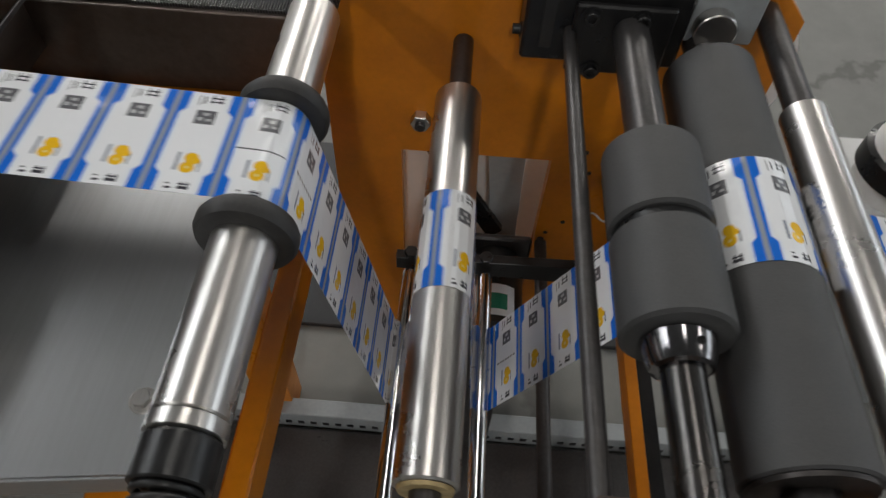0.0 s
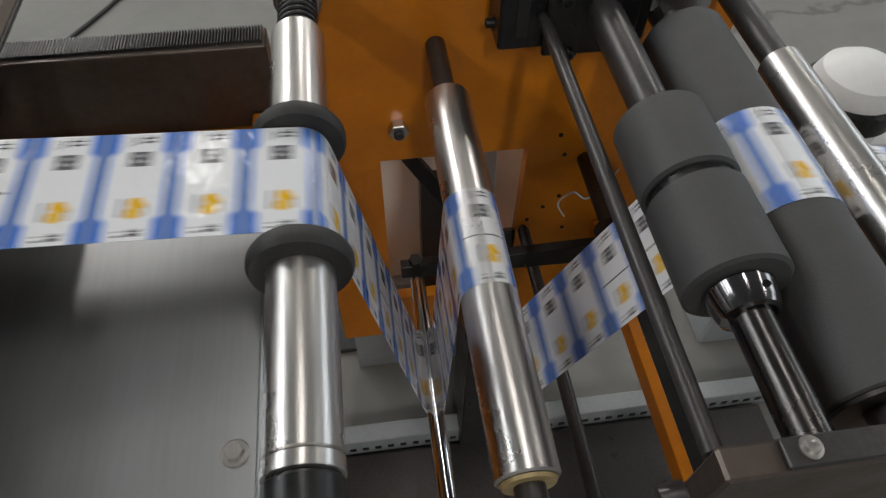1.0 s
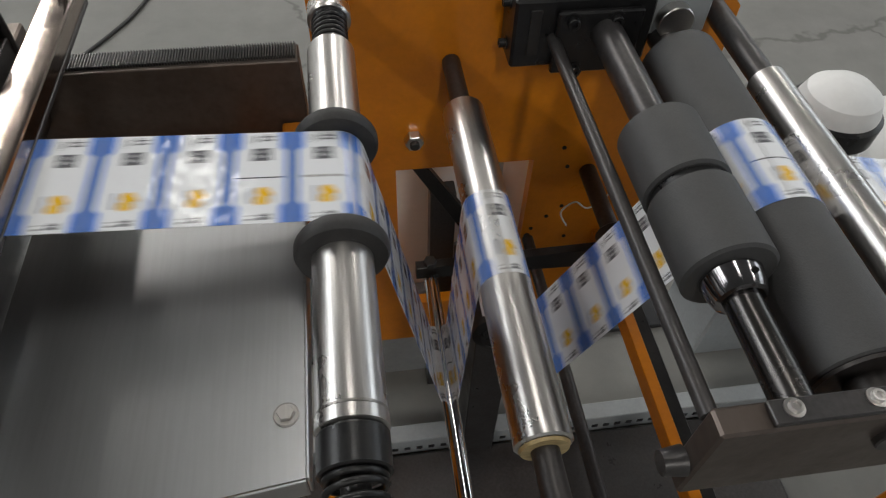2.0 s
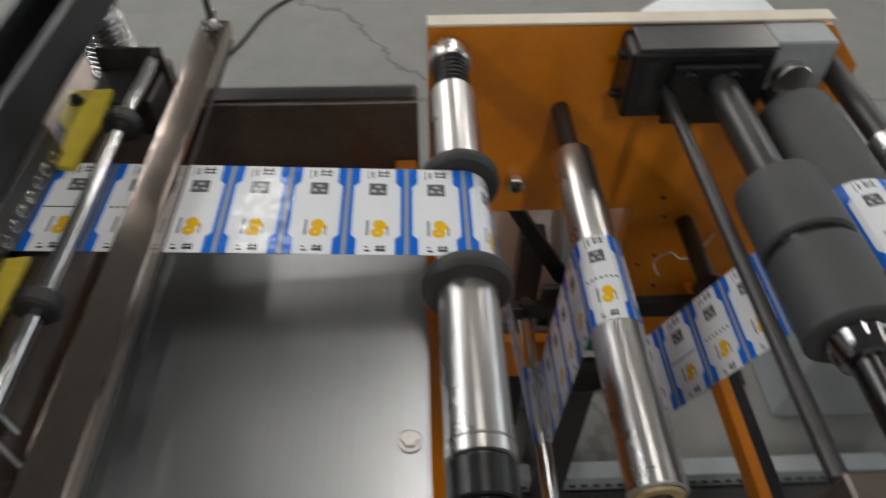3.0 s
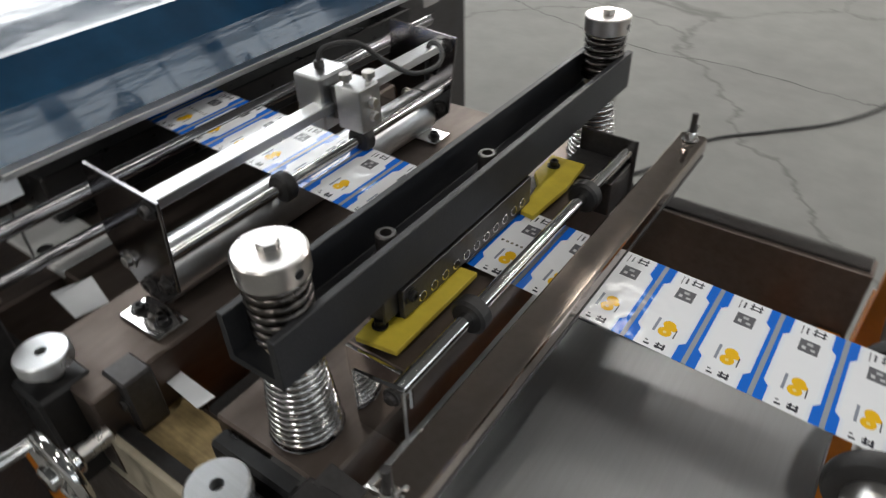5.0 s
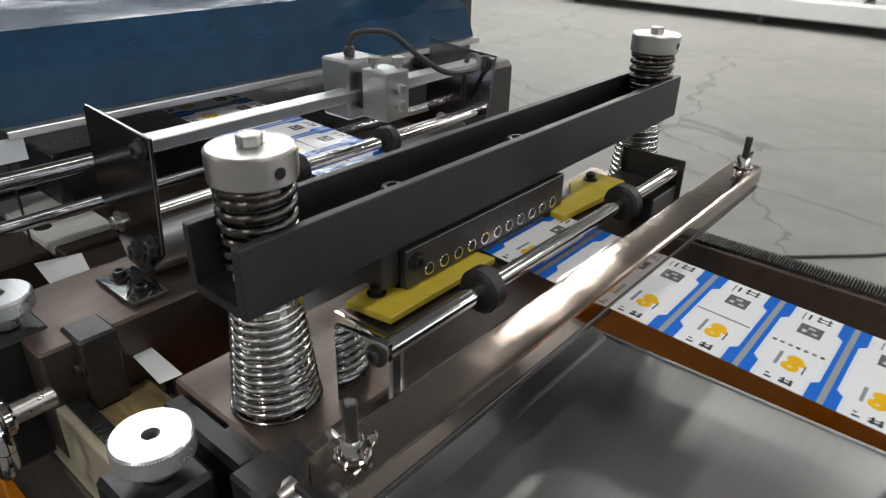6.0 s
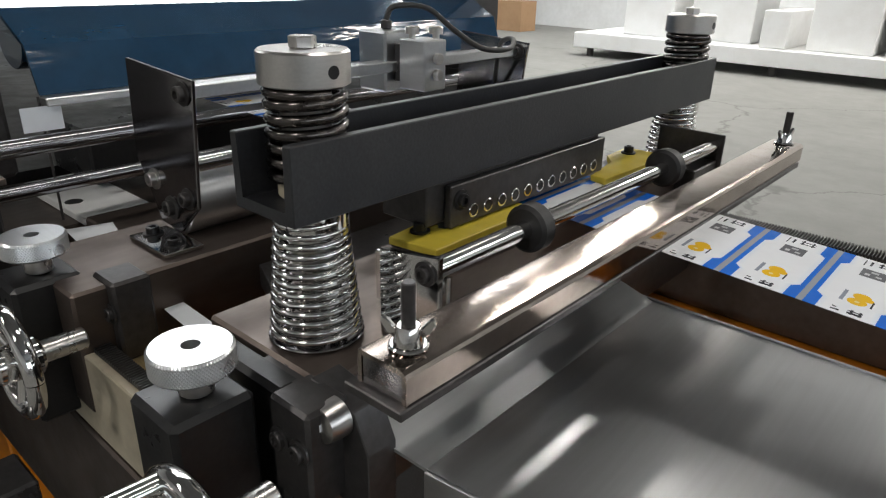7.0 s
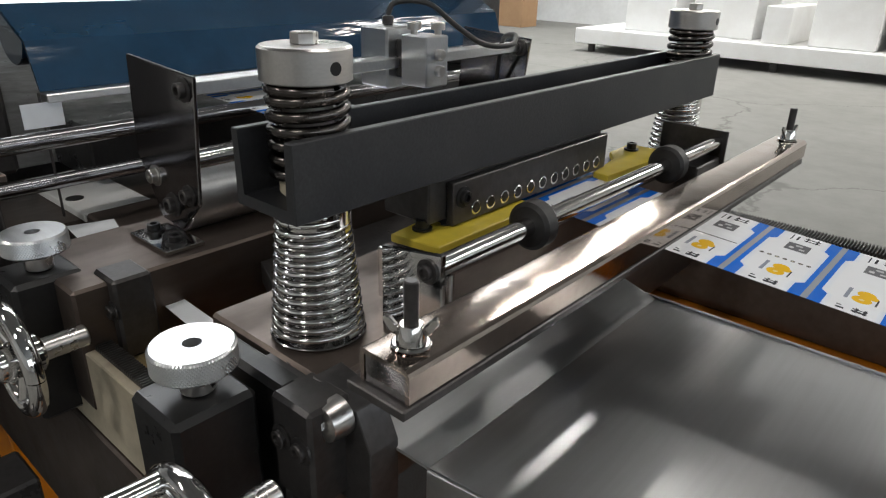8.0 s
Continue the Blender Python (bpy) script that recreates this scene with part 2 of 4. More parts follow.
_b = M["blue"].node_tree
_n = _b.nodes.new("ShaderNodeTexNoise")
_m = _b.nodes.new("ShaderNodeMapping")
_c = _b.nodes.new("ShaderNodeTexCoord")
_p = _b.nodes.new("ShaderNodeBump")
_m.inputs["Scale"].default_value = (3, 2.0, 14)
_n.inputs["Scale"].default_value, _n.inputs["Detail"].default_value = 1.6, 4
_p.inputs["Strength"].default_value, _p.inputs["Distance"].default_value = 0.13, 0.02
_b.links.new(_c.outputs["Object"], _m.inputs["Vector"])
_b.links.new(_m.outputs[0], _n.inputs["Vector"])
_b.links.new(_n.outputs["Fac"], _p.inputs["Height"])
_b.links.new(_p.outputs[0], _b.nodes["Principled BSDF"].inputs["Normal"])
M["concrete"], M["film"] = concrete(), film_print()
M["film_line"], M["film_dots"] = film_print("line"), film_print("dots")
M["daylight"] = glow("daylight_pane", (0.85, 0.93, 1.0), 3.0)
M["skyglow"] = glow("roof_light_pane", (0.95, 0.98, 1.0), 7.5)
M["lit"] = glow("lamp_diffuser", (1, 0.98, 0.95), 12)


# ---- mesh helpers ----
def mesh_of(bm, mat, name="mesh", smooth=True):
    bmesh.ops.recalc_face_normals(bm, faces=bm.faces[:])
    soft = bm.faces.layers.int.get("soft")
    me = bpy.data.meshes.new(name)
    for f in bm.faces:
        f.smooth = smooth
    for e in bm.edges:
        if len(e.link_faces) == 2:
            level = min(f[soft] for f in e.link_faces) if soft else 0
            if e.calc_face_angle(0) > (0.3, 0.55, 1.1)[level]:
                e.smooth = False
    bm.to_mesh(me)
    bm.free()
    me.materials.append(mat if not isinstance(mat, str) else M[mat])
    return me


def part(name, bm, mat, parent, label=""):
    ob = new(name, bm if isinstance(bm, bpy.types.Mesh) else mesh_of(bm, mat, name))
    ob.parent = parent
    if label:
        ob["label"] = label
    return ob


def thing(name, at, label, category, group="", kind=""):
    ob = new(name)
    ob.location = at
    ob.empty_display_size = 0.02
    return tagged(ob, label, category, group, kind)


def solid(name, bm, mat, label, category="", group="", kind=""):
    return tagged(new(name, mesh_of(bm, mat, name)), label, category, group, kind)


def box(x0, x1, y0, y1, z0, z1, bevel=0.0008, bm=None, seg=1):
    bm = bm or bmesh.new()
    r = bmesh.ops.create_cube(bm, size=1, matrix=Matrix.Translation(((x0 + x1) / 2, (y0 + y1) / 2, (z0 + z1) / 2)) @ Matrix.Diagonal((x1 - x0, y1 - y0, z1 - z0, 1)))
    if bevel:
        es = {e for v in r["verts"] for e in v.link_edges}
        bmesh.ops.bevel(bm, geom=list(es), offset=bevel, segments=seg, affect="EDGES", profile=0.5)
    return bm


AX = {"x": Matrix.Rotation(radians(90), 4, "Y"), "y": Matrix.Rotation(radians(-90), 4, "X"), "z": Matrix.Identity(4)}


def lathe(axis, profile, at=(0, 0, 0), seg=40, bm=None):
    """Turned body: profile of (distance along the axis, radius)."""
    bm = bm or bmesh.new()
    soft = bm.faces.layers.int.get("soft") or bm.faces.layers.int.new("soft")
    m = Matrix.Translation(at) @ AX[axis]
    rings = []
    for h, r in profile:
        rings.append([bm.verts.new(m @ Vector((r * math.cos(2 * math.pi * i / seg), r * math.sin(2 * math.pi * i / seg), h))) for i in range(seg)])
    for a, b in zip(rings, rings[1:]):
        for i in range(seg):
            bm.faces.new((a[i], a[(i + 1) % seg], b[(i + 1) % seg], b[i]))[soft] = 1
    bm.faces.new(rings[0][::-1])
    bm.faces.new(rings[-1])
    return bm


def cyl(axis, a, b, r, at=(0, 0, 0), c=0.001, seg=32, bm=None):
    return lathe(axis, [(a, r - c), (a + c, r), (b - c, r), (b, r - c)], at, seg, bm)


def tube(points, r, seg=8, bm=None, closed=False):
    bm = bm or bmesh.new()
    pts = [Vector(p) for p in points]
    soft = bm.faces.layers.int.get("soft") or bm.faces.layers.int.new("soft")
    rings, up = [], None
    for i, p in enumerate(pts):
        d = (pts[min(i + 1, len(pts) - 1)] - pts[max(i - 1, 0)]).normalized()
        if up is None:
            up = d.orthogonal().normalized()
        up = (up - d * up.dot(d)).normalized()
        side = d.cross(up)
        rr = r[i] if isinstance(r, list) else r
        rings.append([bm.verts.new(p + rr * (math.cos(2 * math.pi * k / seg) * up + math.sin(2 * math.pi * k / seg) * side)) for k in range(seg)])
    for a, b in zip(rings, rings[1:]):
        for k in range(seg):
            bm.faces.new((a[k], a[(k + 1) % seg], b[(k + 1) % seg], b[k]))[soft] = 2
    bm.faces.new(rings[0][::-1])
    bm.faces.new(rings[-1])
    return bm


def helix(axis, a, b, r0, r1, turns, wire, at=(0, 0, 0), seg=20):
    m = Matrix.Translation(at) @ AX[axis]
    k = int(turns * seg)
    flat = 1.0 / turns
    pts = []
    for i in range(k + 1):
        u = i / k
        h = a + wire + (b - a - 2 * wire) * min(1, max(0, (u - flat * 0.5) / (1 - flat)))
        r = r0 + (r1 - r0) * u
        pts.append(m @ Vector((r * math.cos(2 * math.pi * i / seg), r * math.sin(2 * math.pi * i / seg), h)))
    return tube(pts, wire, 8)


def prism(axis, outline, a, b, bevel=0.0006):
    """Flat outline pushed through along an axis: 'y' takes (x, z), 'x' takes (y, z), 'z' takes (x, y)."""
    bm = bmesh.new()
    def at(p, h):
        return {"y": (p[0], h, p[1]), "x": (h, p[0], p[1]), "z": (p[0], p[1], h)}[axis]
    v0 = [bm.verts.new(at(p, a)) for p in outline]
    v1 = [bm.verts.new(at(p, b)) for p in outline]
    k = len(outline)
    bm.faces.new(v0[::-1])
    bm.faces.new(v1)
    for i in range(k):
        bm.faces.new((v0[i], v0[(i + 1) % k], v1[(i + 1) % k], v1[i]))
    if bevel:
        bmesh.ops.bevel(bm, geom=bm.edges[:], offset=bevel, segments=1, affect="EDGES", profile=0.5)
    return bm


def hexagon(axis, a, b, r, at=(0, 0, 0)):
    return lathe(axis, [(a, r * 0.93), (a + 0.0006, r), (b - 0.0006, r), (b, r * 0.93)], at, 6)


SCREW = {}


def screw(parent, at, axis="z", r=0.005, h=0.006, mat="black", name="screw", sign=1):
    """Socket-head screw with a sunk hexagon and a washer."""
    key = (axis, r, h, mat, sign)
    if key not in SCREW:
        bm = lathe(axis, [(0, r * 1.5), (sign * 0.0012, r * 1.5), (sign * 0.0013, r), (sign * (h - 0.0006), r), (sign * h, r * 0.9),
                          (sign * h, r * 0.55), (sign * h * 0.55, r * 0.5)], (0, 0, 0), 18)
        SCREW[key] = mesh_of(bm, mat, name)
    ob = part(name, SCREW[key], mat, parent)
    ob.location = at
    return ob


# ---- hall ----
floor = solid("floor", box(-16, 12, -10, 14, -0.1, 0, 0), "concrete", "grey worn concrete factory floor with hairline cracks", "floor", kind="structure")
for nm, b in (("wall_north", (-16, 12, 12.6, 12.8, 0, 6)), ("wall_south", (-16, 12, -10, -9.8, 0, 6)),
              ("wall_west", (-16, -15.8, -9.8, 12.6, 0, 6)), ("wall_east_lower", (11.8, 12, -9.8, 12.6, 0, 2.4)), ("wall_east_upper", (11.8, 12, -9.8, 12.6, 5.2, 6))):
    solid(nm, box(*b, 0), "wall", "pale plastered factory hall wall", "wall", kind="structure")
solid("ceiling", box(-16, 12, -10, 12.8, 6, 6.15, 0), "roof", "grey steel sheet hall ceiling", "ceiling", kind="structure")


# Glowing windows out of view, added for reflections in the blue cover.
for i in range(6):
    y0 = -9.8 + i * 3.734
    if i:
        solid("wall_east_pier", box(11.8, 12, y0 - 0.4, y0, 2.4, 5.2, 0), "wall", "plastered pier between the windows", "wall", kind="structure")
    w = tagged(thing("window", (11.9, y0 + 1.66, 2.4), "unseen hall window, added to reflect in the blue cover", "window"), kind="structure")
    b = -1.66
    part("pane", box(0.03, 0.04, b, 1.67, 0.0, 2.8, 0), "daylight", w)
    for k in range(4):
        yy = b + (1.67 - b) * k / 3
        part("window_frame", box(-0.03, 0.029, max(b, yy - 0.03), min(1.67, yy + 0.03), 0.0, 2.8, 0.002), "white", w)
    for z in (0.0, 1.37, 2.74):
        part("window_frame", box(-0.028, 0.027, b, 1.67, z, z + 0.06, 0.002), "white", w)


for x in (-6.3, -8.3, -11.8):
    w = tagged(thing("skylight", (x, 4.5, 5.97), "long translucent roof light strip", "skylight"), kind="structure")
    part("pane", box(-0.6, 0.6, -4.5, 4.8, -0.01, 0.02, 0), "skyglow", w)
    for k in range(5):
        part("glazing_bar", box(-0.62, 0.62, -4.5 + k * 2.3, -4.44 + k * 2.3, -0.03, -0.011, 0.002), "white", w)


def ceiling_lamp(x, y, watts, length):
    t = thing("ceiling_lamp", (x, y, LAMP_Z), "long white ceiling light with glowing diffuser", "lamp", "hall ceiling lights")
    part("housing", box(-0.16, 0.16, -length / 2, length / 2, 0.02, 0.1, 0.01), "white", t)
    for i in (-0.45 * length, 0.45 * length):
        part("hanger", cyl("z", 0.1, 6.0 - LAMP_Z, 0.006, (0, i, 0)), "dark", t)
    la = bpy.data.lights.new("tube_light", "AREA")
    la.shape, la.size, la.size_y, la.energy, la.color = "RECTANGLE", 0.3, length, watts, (1.0, 0.97, 0.92)
    ob = new("tube_light", la)
    ob.location = (x, y, LAMP_Z)


for p in LAMPS:
    ceiling_lamp(*p)


# ---- machine frame ----
def toothed_rail(y0, y1, z1, x0, x1, depth, label, mat="brown"):
    t = thing("toothed_rail", ((x0 + x1) / 2, (y0 + y1) / 2, z1), label, "rail", "toothed side rails")
    o = t.location
    part("bar", box(x0 - o.x, x1 - o.x, y0 - o.y, y1 - o.y, -depth, -0.0045, 0.001), mat, t)
    bm = bmesh.new()
    x = x0
    while x < x1 - 0.004:
        v = [bm.verts.new((x + dx - o.x, yy - o.y, zz)) for yy in (y0 + 0.006, y1) for dx, zz in ((0, -0.0046), (0.0024, -0.0046), (0.0017, -0.001), (0.0007, -0.001))]
        for q in ((0, 1, 2, 3), (7, 6, 5, 4), (0, 4, 5, 1), (1, 5, 6, 2), (2, 6, 7, 3), (3, 7, 4, 0)):
            bm.faces.new([v[i] for i in q])
        x += 0.0028
    k = part("rack_teeth", mesh_of(bm, "dark", "rack_teeth", False), mat, t)
    k["kind"] = "stuff"
    return t


toothed_rail(0.305, 0.335, 0.931, -0.95, -0.127, 0.10, "brown steel side rail with a toothed rack along its top")
toothed_rail(-0.214, -0.197, 0.921, -0.95, -0.45, 0.07, "beige toothed rail on the operator side", "beige")

frame_base = thing("machine_frame", (-0.5, 0.07, 0), "orange painted steel machine frame standing on the floor", "machine frame")
o = Vector(frame_base.location)


def fbox(name, x0, x1, y0, y1, z0, z1, mat="orange", label="", bevel=0.002):
    return part(name, box(x0 - o.x, x1 - o.x, y0 - o.y, y1 - o.y, z0, z1, bevel), mat, frame_base, label)


fbox("side_beam", -0.95, -0.13, 0.285, 0.345, 0.70, 0.83)
fbox("side_beam", -0.95, -0.34, -0.216, -0.175, 0.70, 0.849, "brown")
fbox("cross_beam", -0.215, -0.175, -0.16, 0.284, 0.72, 0.80)
fbox("cross_beam", -0.56, -0.45, -0.174, 0.284, 0.80, 0.87)
fbox("leg", -0.32, -0.25, 0.286, 0.344, 0.0, 0.699)
fbox("cross_strip", -0.132, -0.108, -0.17, 0.25, 0.70, 0.75)
fbox("leg", -0.93, -0.86, 0.286, 0.344, 0.0, 0.699)
fbox("leg", -0.93, -0.86, -0.215, -0.176, 0.0, 0.699)
fbox("leg", -0.42, -0.35, -0.215, -0.176, 0.0, 0.699)
fbox("ledge", -0.155, -0.13, 0.286, 0.304, 0.8305, 0.85)

# orange cheek plate with a window cut through it
plate = thing("cheek_plate", (0.12, 0.36, 0), "tall orange painted cheek plate with pale edges and a square opening", "machine plate")
outline = [(-0.115, 0.30), (-0.115, 0.988), (0.318, 0.982), (0.366, 0.932), (0.366, 0.30)]
hole = [(-0.030, 0.405), (0.156, 0.405), (0.156, 0.717), (-0.030, 0.717)]
bm = bmesh.new()
ys = (0.351 - 0.36, 0.370 - 0.36)
ro = [[bm.verts.new((x - 0.12, y, z)) for x, z in outline] for y in ys]
rh = [[bm.verts.new((x - 0.12, y, z)) for x, z in hole] for y in ys]
for k in (0, 1):
    a, h = ro[k], rh[k]
    for f in ((a[0], a[1], h[3], h[0]), (a[1], a[2], h[2], h[3]), (a[2], a[3], h[2]), (a[3], a[4], h[1], h[2]), (a[4], a[0], h[0], h[1])):
        bm.faces.new(f)
for ring in (ro, rh):
    c = len(ring[0])
    for i in range(c):
        bm.faces.new((ring[0][i], ring[0][(i + 1) % c], ring[1][(i + 1) % c], ring[1][i]))
part("plate", mesh_of(bm, "orange", "plate", False), "orange", plate)
part("top_edge", box(-0.235, 0.197, -0.010, 0.0105, 0.9875, 0.9905, 0.0005), "cream", plate, "pale worn top edge")
for x, z in ((-0.006 - 0.12, 0.772),):
    part("nut", hexagon("y", -0.022, -0.009, 0.012, (x, 0, z)), "steel", plate, "bright hexagon nut")
    part("stud", cyl("y", -0.028, -0.02, 0.006, (x, 0, z)), "dark", plate)
for x, z in ((0.195, 0.735), (0.205, 0.70), (0.21, 0.62), (0.19, 0.60), (0.225, 0.55), (0.17, 0.575)):
    part("hole", cyl("y", -0.0105, -0.0085, 0.003, (x - 0.12, 0, z), 0.0003, 12), "black", plate)

# things behind the window of the cheek plate
t = thing("guard_sheet", (0.05, 0.47, 0.3), "pale grey folded guard sheet behind the opening", "guard")
part("sheet", prism("y", [(-0.16, 0.0), (0.16, 0.0), (0.16, 0.5), (-0.16, 0.5)], 0, 0.003), "white", t)
part("foot", box(-0.16, 0.16, -0.02, 0.02, -0.30, 0, 0.002), "panel", t)
t = thing("mount_bracket", (0.045, 0.41, 0.3), "dark slanted steel bracket inside the opening", "bracket")
part("web_plate", prism("y", [(-0.075, 0.42), (-0.055, 0.42), (0.07, 0.21), (0.05, 0.19)], -0.012, 0.0), "black", t)
part("side_plate", prism("y", [(0.03, 0.42), (0.085, 0.42), (0.095, 0.12), (0.06, 0.12)], 0.001, 0.02), "panel", t)
part("post", box(-0.02, 0.02, 0.0, 0.03, -0.30, 0.3, 0.001), "dark", t)
t = thing("drive_motor", (0.105, 0.30, 0.50), "black cylindrical geared motor with a green and white plate", "motor")
part("housing", lathe("y", [(-0.085, 0.03), (-0.08, 0.042), (0.02, 0.042), (0.022, 0.036), (0.05, 0.036)]), "black", t)
part("flange", box(-0.05, 0.05, 0.0505, 0.062, -0.05, 0.05, 0.003), "dark", t)
bm = bmesh.new()
for i in range(9):
    a0, a1 = [math.radians(50 + 80 * (i + j) / 9) for j in (0, 1)]
    bm.faces.new([bm.verts.new((0.0425 * math.cos(a), y, 0.0425 * math.sin(a))) for a, y in ((a0, -0.07), (a1, -0.07), (a1, -0.02), (a0, -0.02))])
part("rating_plate", bm, "paper", t, "white plate with a green field")
bm = bmesh.new()
for i in range(7):
    a0, a1 = [math.radians(66 + 44 * (i + j) / 7) for j in (0, 1)]
    bm.faces.new([bm.verts.new((0.0428 * math.cos(a), y, 0.0428 * math.sin(a))) for a, y in ((a0, -0.06), (a1, -0.06), (a1, -0.035), (a0, -0.035))])
part("green_field", bm, "green", t)
part("support", box(-0.03, 0.03, -0.06, 0.04, -0.50, -0.04, 0.002), "dark", t)

t = thing("cable_trunking", (0.1, 0.31, 0.0), "pale grey perforated cable trunking on the floor", "trunking")
part("channel", box(-0.7, 0.7, -0.05, -0.015, 0.0, 0.06, 0.002), "panel", t)
for i in range(56):
    part("slot", box(-0.68 + i * 0.0245, -0.668 + i * 0.0245, -0.0515, -0.049, 0.02, 0.03, 0), "black", t)
# Dark sheets laid where the floor lies in the machine's shade.
t = thing("shade_sheet", (0.1, 0.1, 0.0), "dark sheets on the floor standing in for shade", "tray")
part("tray", box(-0.6, 0.6, -0.35, 0.15, 0.0, 0.02, 0.003), "dark", t)
part("rear_shade", box(-0.9, 0.5, 0.39, 0.95, 0.0, 0.012, 0.003), "beam", t, "black sheet painting the shade on the floor behind")

# ---- rollers ----
def roller_a():
    t = thing("guide_roller", (-0.092, 0.07, 0.9618), "polished steel guide roller with two black rubber edge collars", "roller", "web rollers")
    part("shell", lathe("y", [(-0.175, 0.0205), (-0.174, 0.022), (0.192, 0.022), (0.194, 0.0205)], seg=56), "steel", t)
    for y in (-0.047, 0.067):
        part("edge_collar", lathe("y", [(-0.009, 0.0222), (-0.0088, 0.028), (-0.007, 0.0325), (-0.003, 0.0345), (0.003, 0.0345), (0.007, 0.0325), (0.0088, 0.028), (0.009, 0.0222)], (0, y, 0), 48), "rubber", t, "thick black rubber collar")
    part("shaft", cyl("y", -0.30, 0.285, 0.009), "dark", t)
    part("end_ring", lathe("y", [(-0.186, 0.0205), (-0.185, 0.0225), (-0.1765, 0.0225), (-0.1755, 0.0205)], seg=48), "steel", t)
    part("end_sleeve", lathe("y", [(-0.212, 0.0205), (-0.211, 0.022), (-0.1885, 0.022), (-0.1865, 0.0205)], seg=48), "black", t, "glossy black end sleeve")
    part("spring", helix("y", -0.275, -0.212, 0.0175, 0.0175, 8, 0.0022), "black", t)
    part("spring", helix("y", 0.196, 0.245, 0.0155, 0.0155, 7, 0.0022), "black", t)
    part("end_cap", lathe("y", [(0.245, 0.019), (0.247, 0.0215), (0.268, 0.0215), (0.275, 0.019), (0.279, 0.012)], seg=40), "steel", t, "rounded bright end cap")
    return t


roller_a()


def plain_roller(name, x, z, r, y0, y1, s0, s1, sr, mat, label, rim=None):
    t = thing(name, (x, (y0 + y1) / 2, z), label, "roller", "web rollers")
    c = (y0 + y1) / 2
    part("shell", lathe("y", [(y0 - c, r - 0.002), (y0 - c + 0.0015, r), (y1 - c - 0.0015, r), (y1 - c, r - 0.002)], seg=56), mat, t)
    part("shaft", cyl("y", s0 - c, s1 - c, sr), "dark", t)
    if rim:
        part("end_rim", lathe("y", [(y0 - c - 0.003, r * 0.55), (y0 - c - 0.003, r - 0.004), (y0 - c - 0.0005, r - 0.0028)], seg=40), rim, t)
    return t


plain_roller("guide_roller", 0.0375, 0.8815, 0.022, -0.107, 0.262, -0.17, 0.351, 0.0105, "steel", "polished steel guide roller with the printed film over it", "brass")
plain_roller("drive_roller", 0.261, 0.925, 0.0400, -0.103, 0.264, -0.15, 0.32, 0.016, "grey", "long dark grey rubber drive roller", "dark")
plain_roller("guide_roller", 0.3245, 0.9405, 0.0185, -0.119, 0.206, -0.14, 0.351, 0.0125, "steel", "polished steel guide roller on a dark shaft")
plain_roller("guide_rod", 0.1347, 0.9386, 0.0066, -0.1245, 0.302, -0.14, 0.305, 0.004, "dark", "thin oily black guide rod")
plain_roller("tie_rod", 0.165, 0.56, 0.0085, -0.16, 0.345, -0.17, 0.351, 0.005, "dark", "dark steel tie rod below the rollers")

t = thing("nip_roller", (0.188, 0.056, 0.9475), "two dark grey rubber nip rollers on a steel shaft", "roller", "web rollers")
for y0, y1 in ((-0.079, -0.002), (0.006, 0.079)):
    part("rubber_sleeve", lathe("y", [(y0, 0.034), (y0 + 0.002, 0.0368), (y1 - 0.002, 0.0368), (y1, 0.034)], seg=56), "grey", t)
part("spacer", cyl("y", -0.0025, 0.0065, 0.032), "black", t)
part("shaft", cyl("y", -0.19, 0.0, 0.0138), "shaft", t)
part("shaft_end", cyl("y", 0.0, 0.256, 0.0165), "dark", t)
part("clamp_collar", lathe("y", [(-0.101, 0.0165), (-0.0995, 0.0195), (-0.094, 0.0215), (-0.081, 0.0238), (-0.0795, 0.022)], seg=40), "darkchrome", t, "dark conical clamp collar")
screw(t, (0.006, -0.09, 0.0215), "z", 0.0017, 0.002)

t = thing("bearing_block", (0.17, 0.325, 0.90), "black bearing block with a bright steel cover bolted to the plate", "bracket")
part("block", box(-0.078, 0.070, -0.025, 0.0255, 0.004, 0.0825, 0.003), "black", t)
part("slot", box(-0.062, -0.05, -0.0265, -0.0245, 0.02, 0.072, 0.0005), "rubber", t)
part("slide", box(-0.035, 0.055, -0.0335, -0.0255, 0.0, 0.072, 0.002), "black", t)
part("cover", box(-0.070, 0.070, -0.024, 0.0255, 0.083, 0.0875, 0.001), "dark", t, "dark steel cover strip")
part("side_block", box(0.0712, 0.135, -0.016, 0.0255, 0.03, 0.0875, 0.002), "panel", t, "bare grey steel side block")
part("shaft_seat", cyl("y", -0.030, -0.0165, 0.019, (0.094, 0, 0.05)), "steel", t)
for x, z in ((-0.02, 0.058), (0.025, 0.058), (-0.01, 0.0)):
    screw(t, (x, -0.0335, z + 0.004), "y", 0.0065, 0.007, "black", sign=-1)
for z in (0.02, 0.068):
    screw(t, (-0.078, 0, z), "x", 0.005, 0.008, "black", sign=-1)

t = thing("front_bearing_bracket", (0.262, -0.145, 0.803), "brown steel front bracket carrying the roller shafts", "bracket")
part("plate", box(-0.134, 0.25, 0.0, 0.02, 0.058, 0.154, 0.002), "brown", t)
part("bearing_strip", box(-0.10, 0.25, 0.0015, 0.0185, 0.1542, 0.159, 0.001), "dark", t)
for x in (-0.085, -0.03, 0.035, 0.1):
    screw(t, (x, 0.011, 0.159), "z", 0.0045, 0.005, "steel")
part("roller_boss", lathe("x", [(-0.152, 0.004), (-0.151, 0.009), (-0.1345, 0.011)], (0, 0.012, 0.09)), "dark", t)
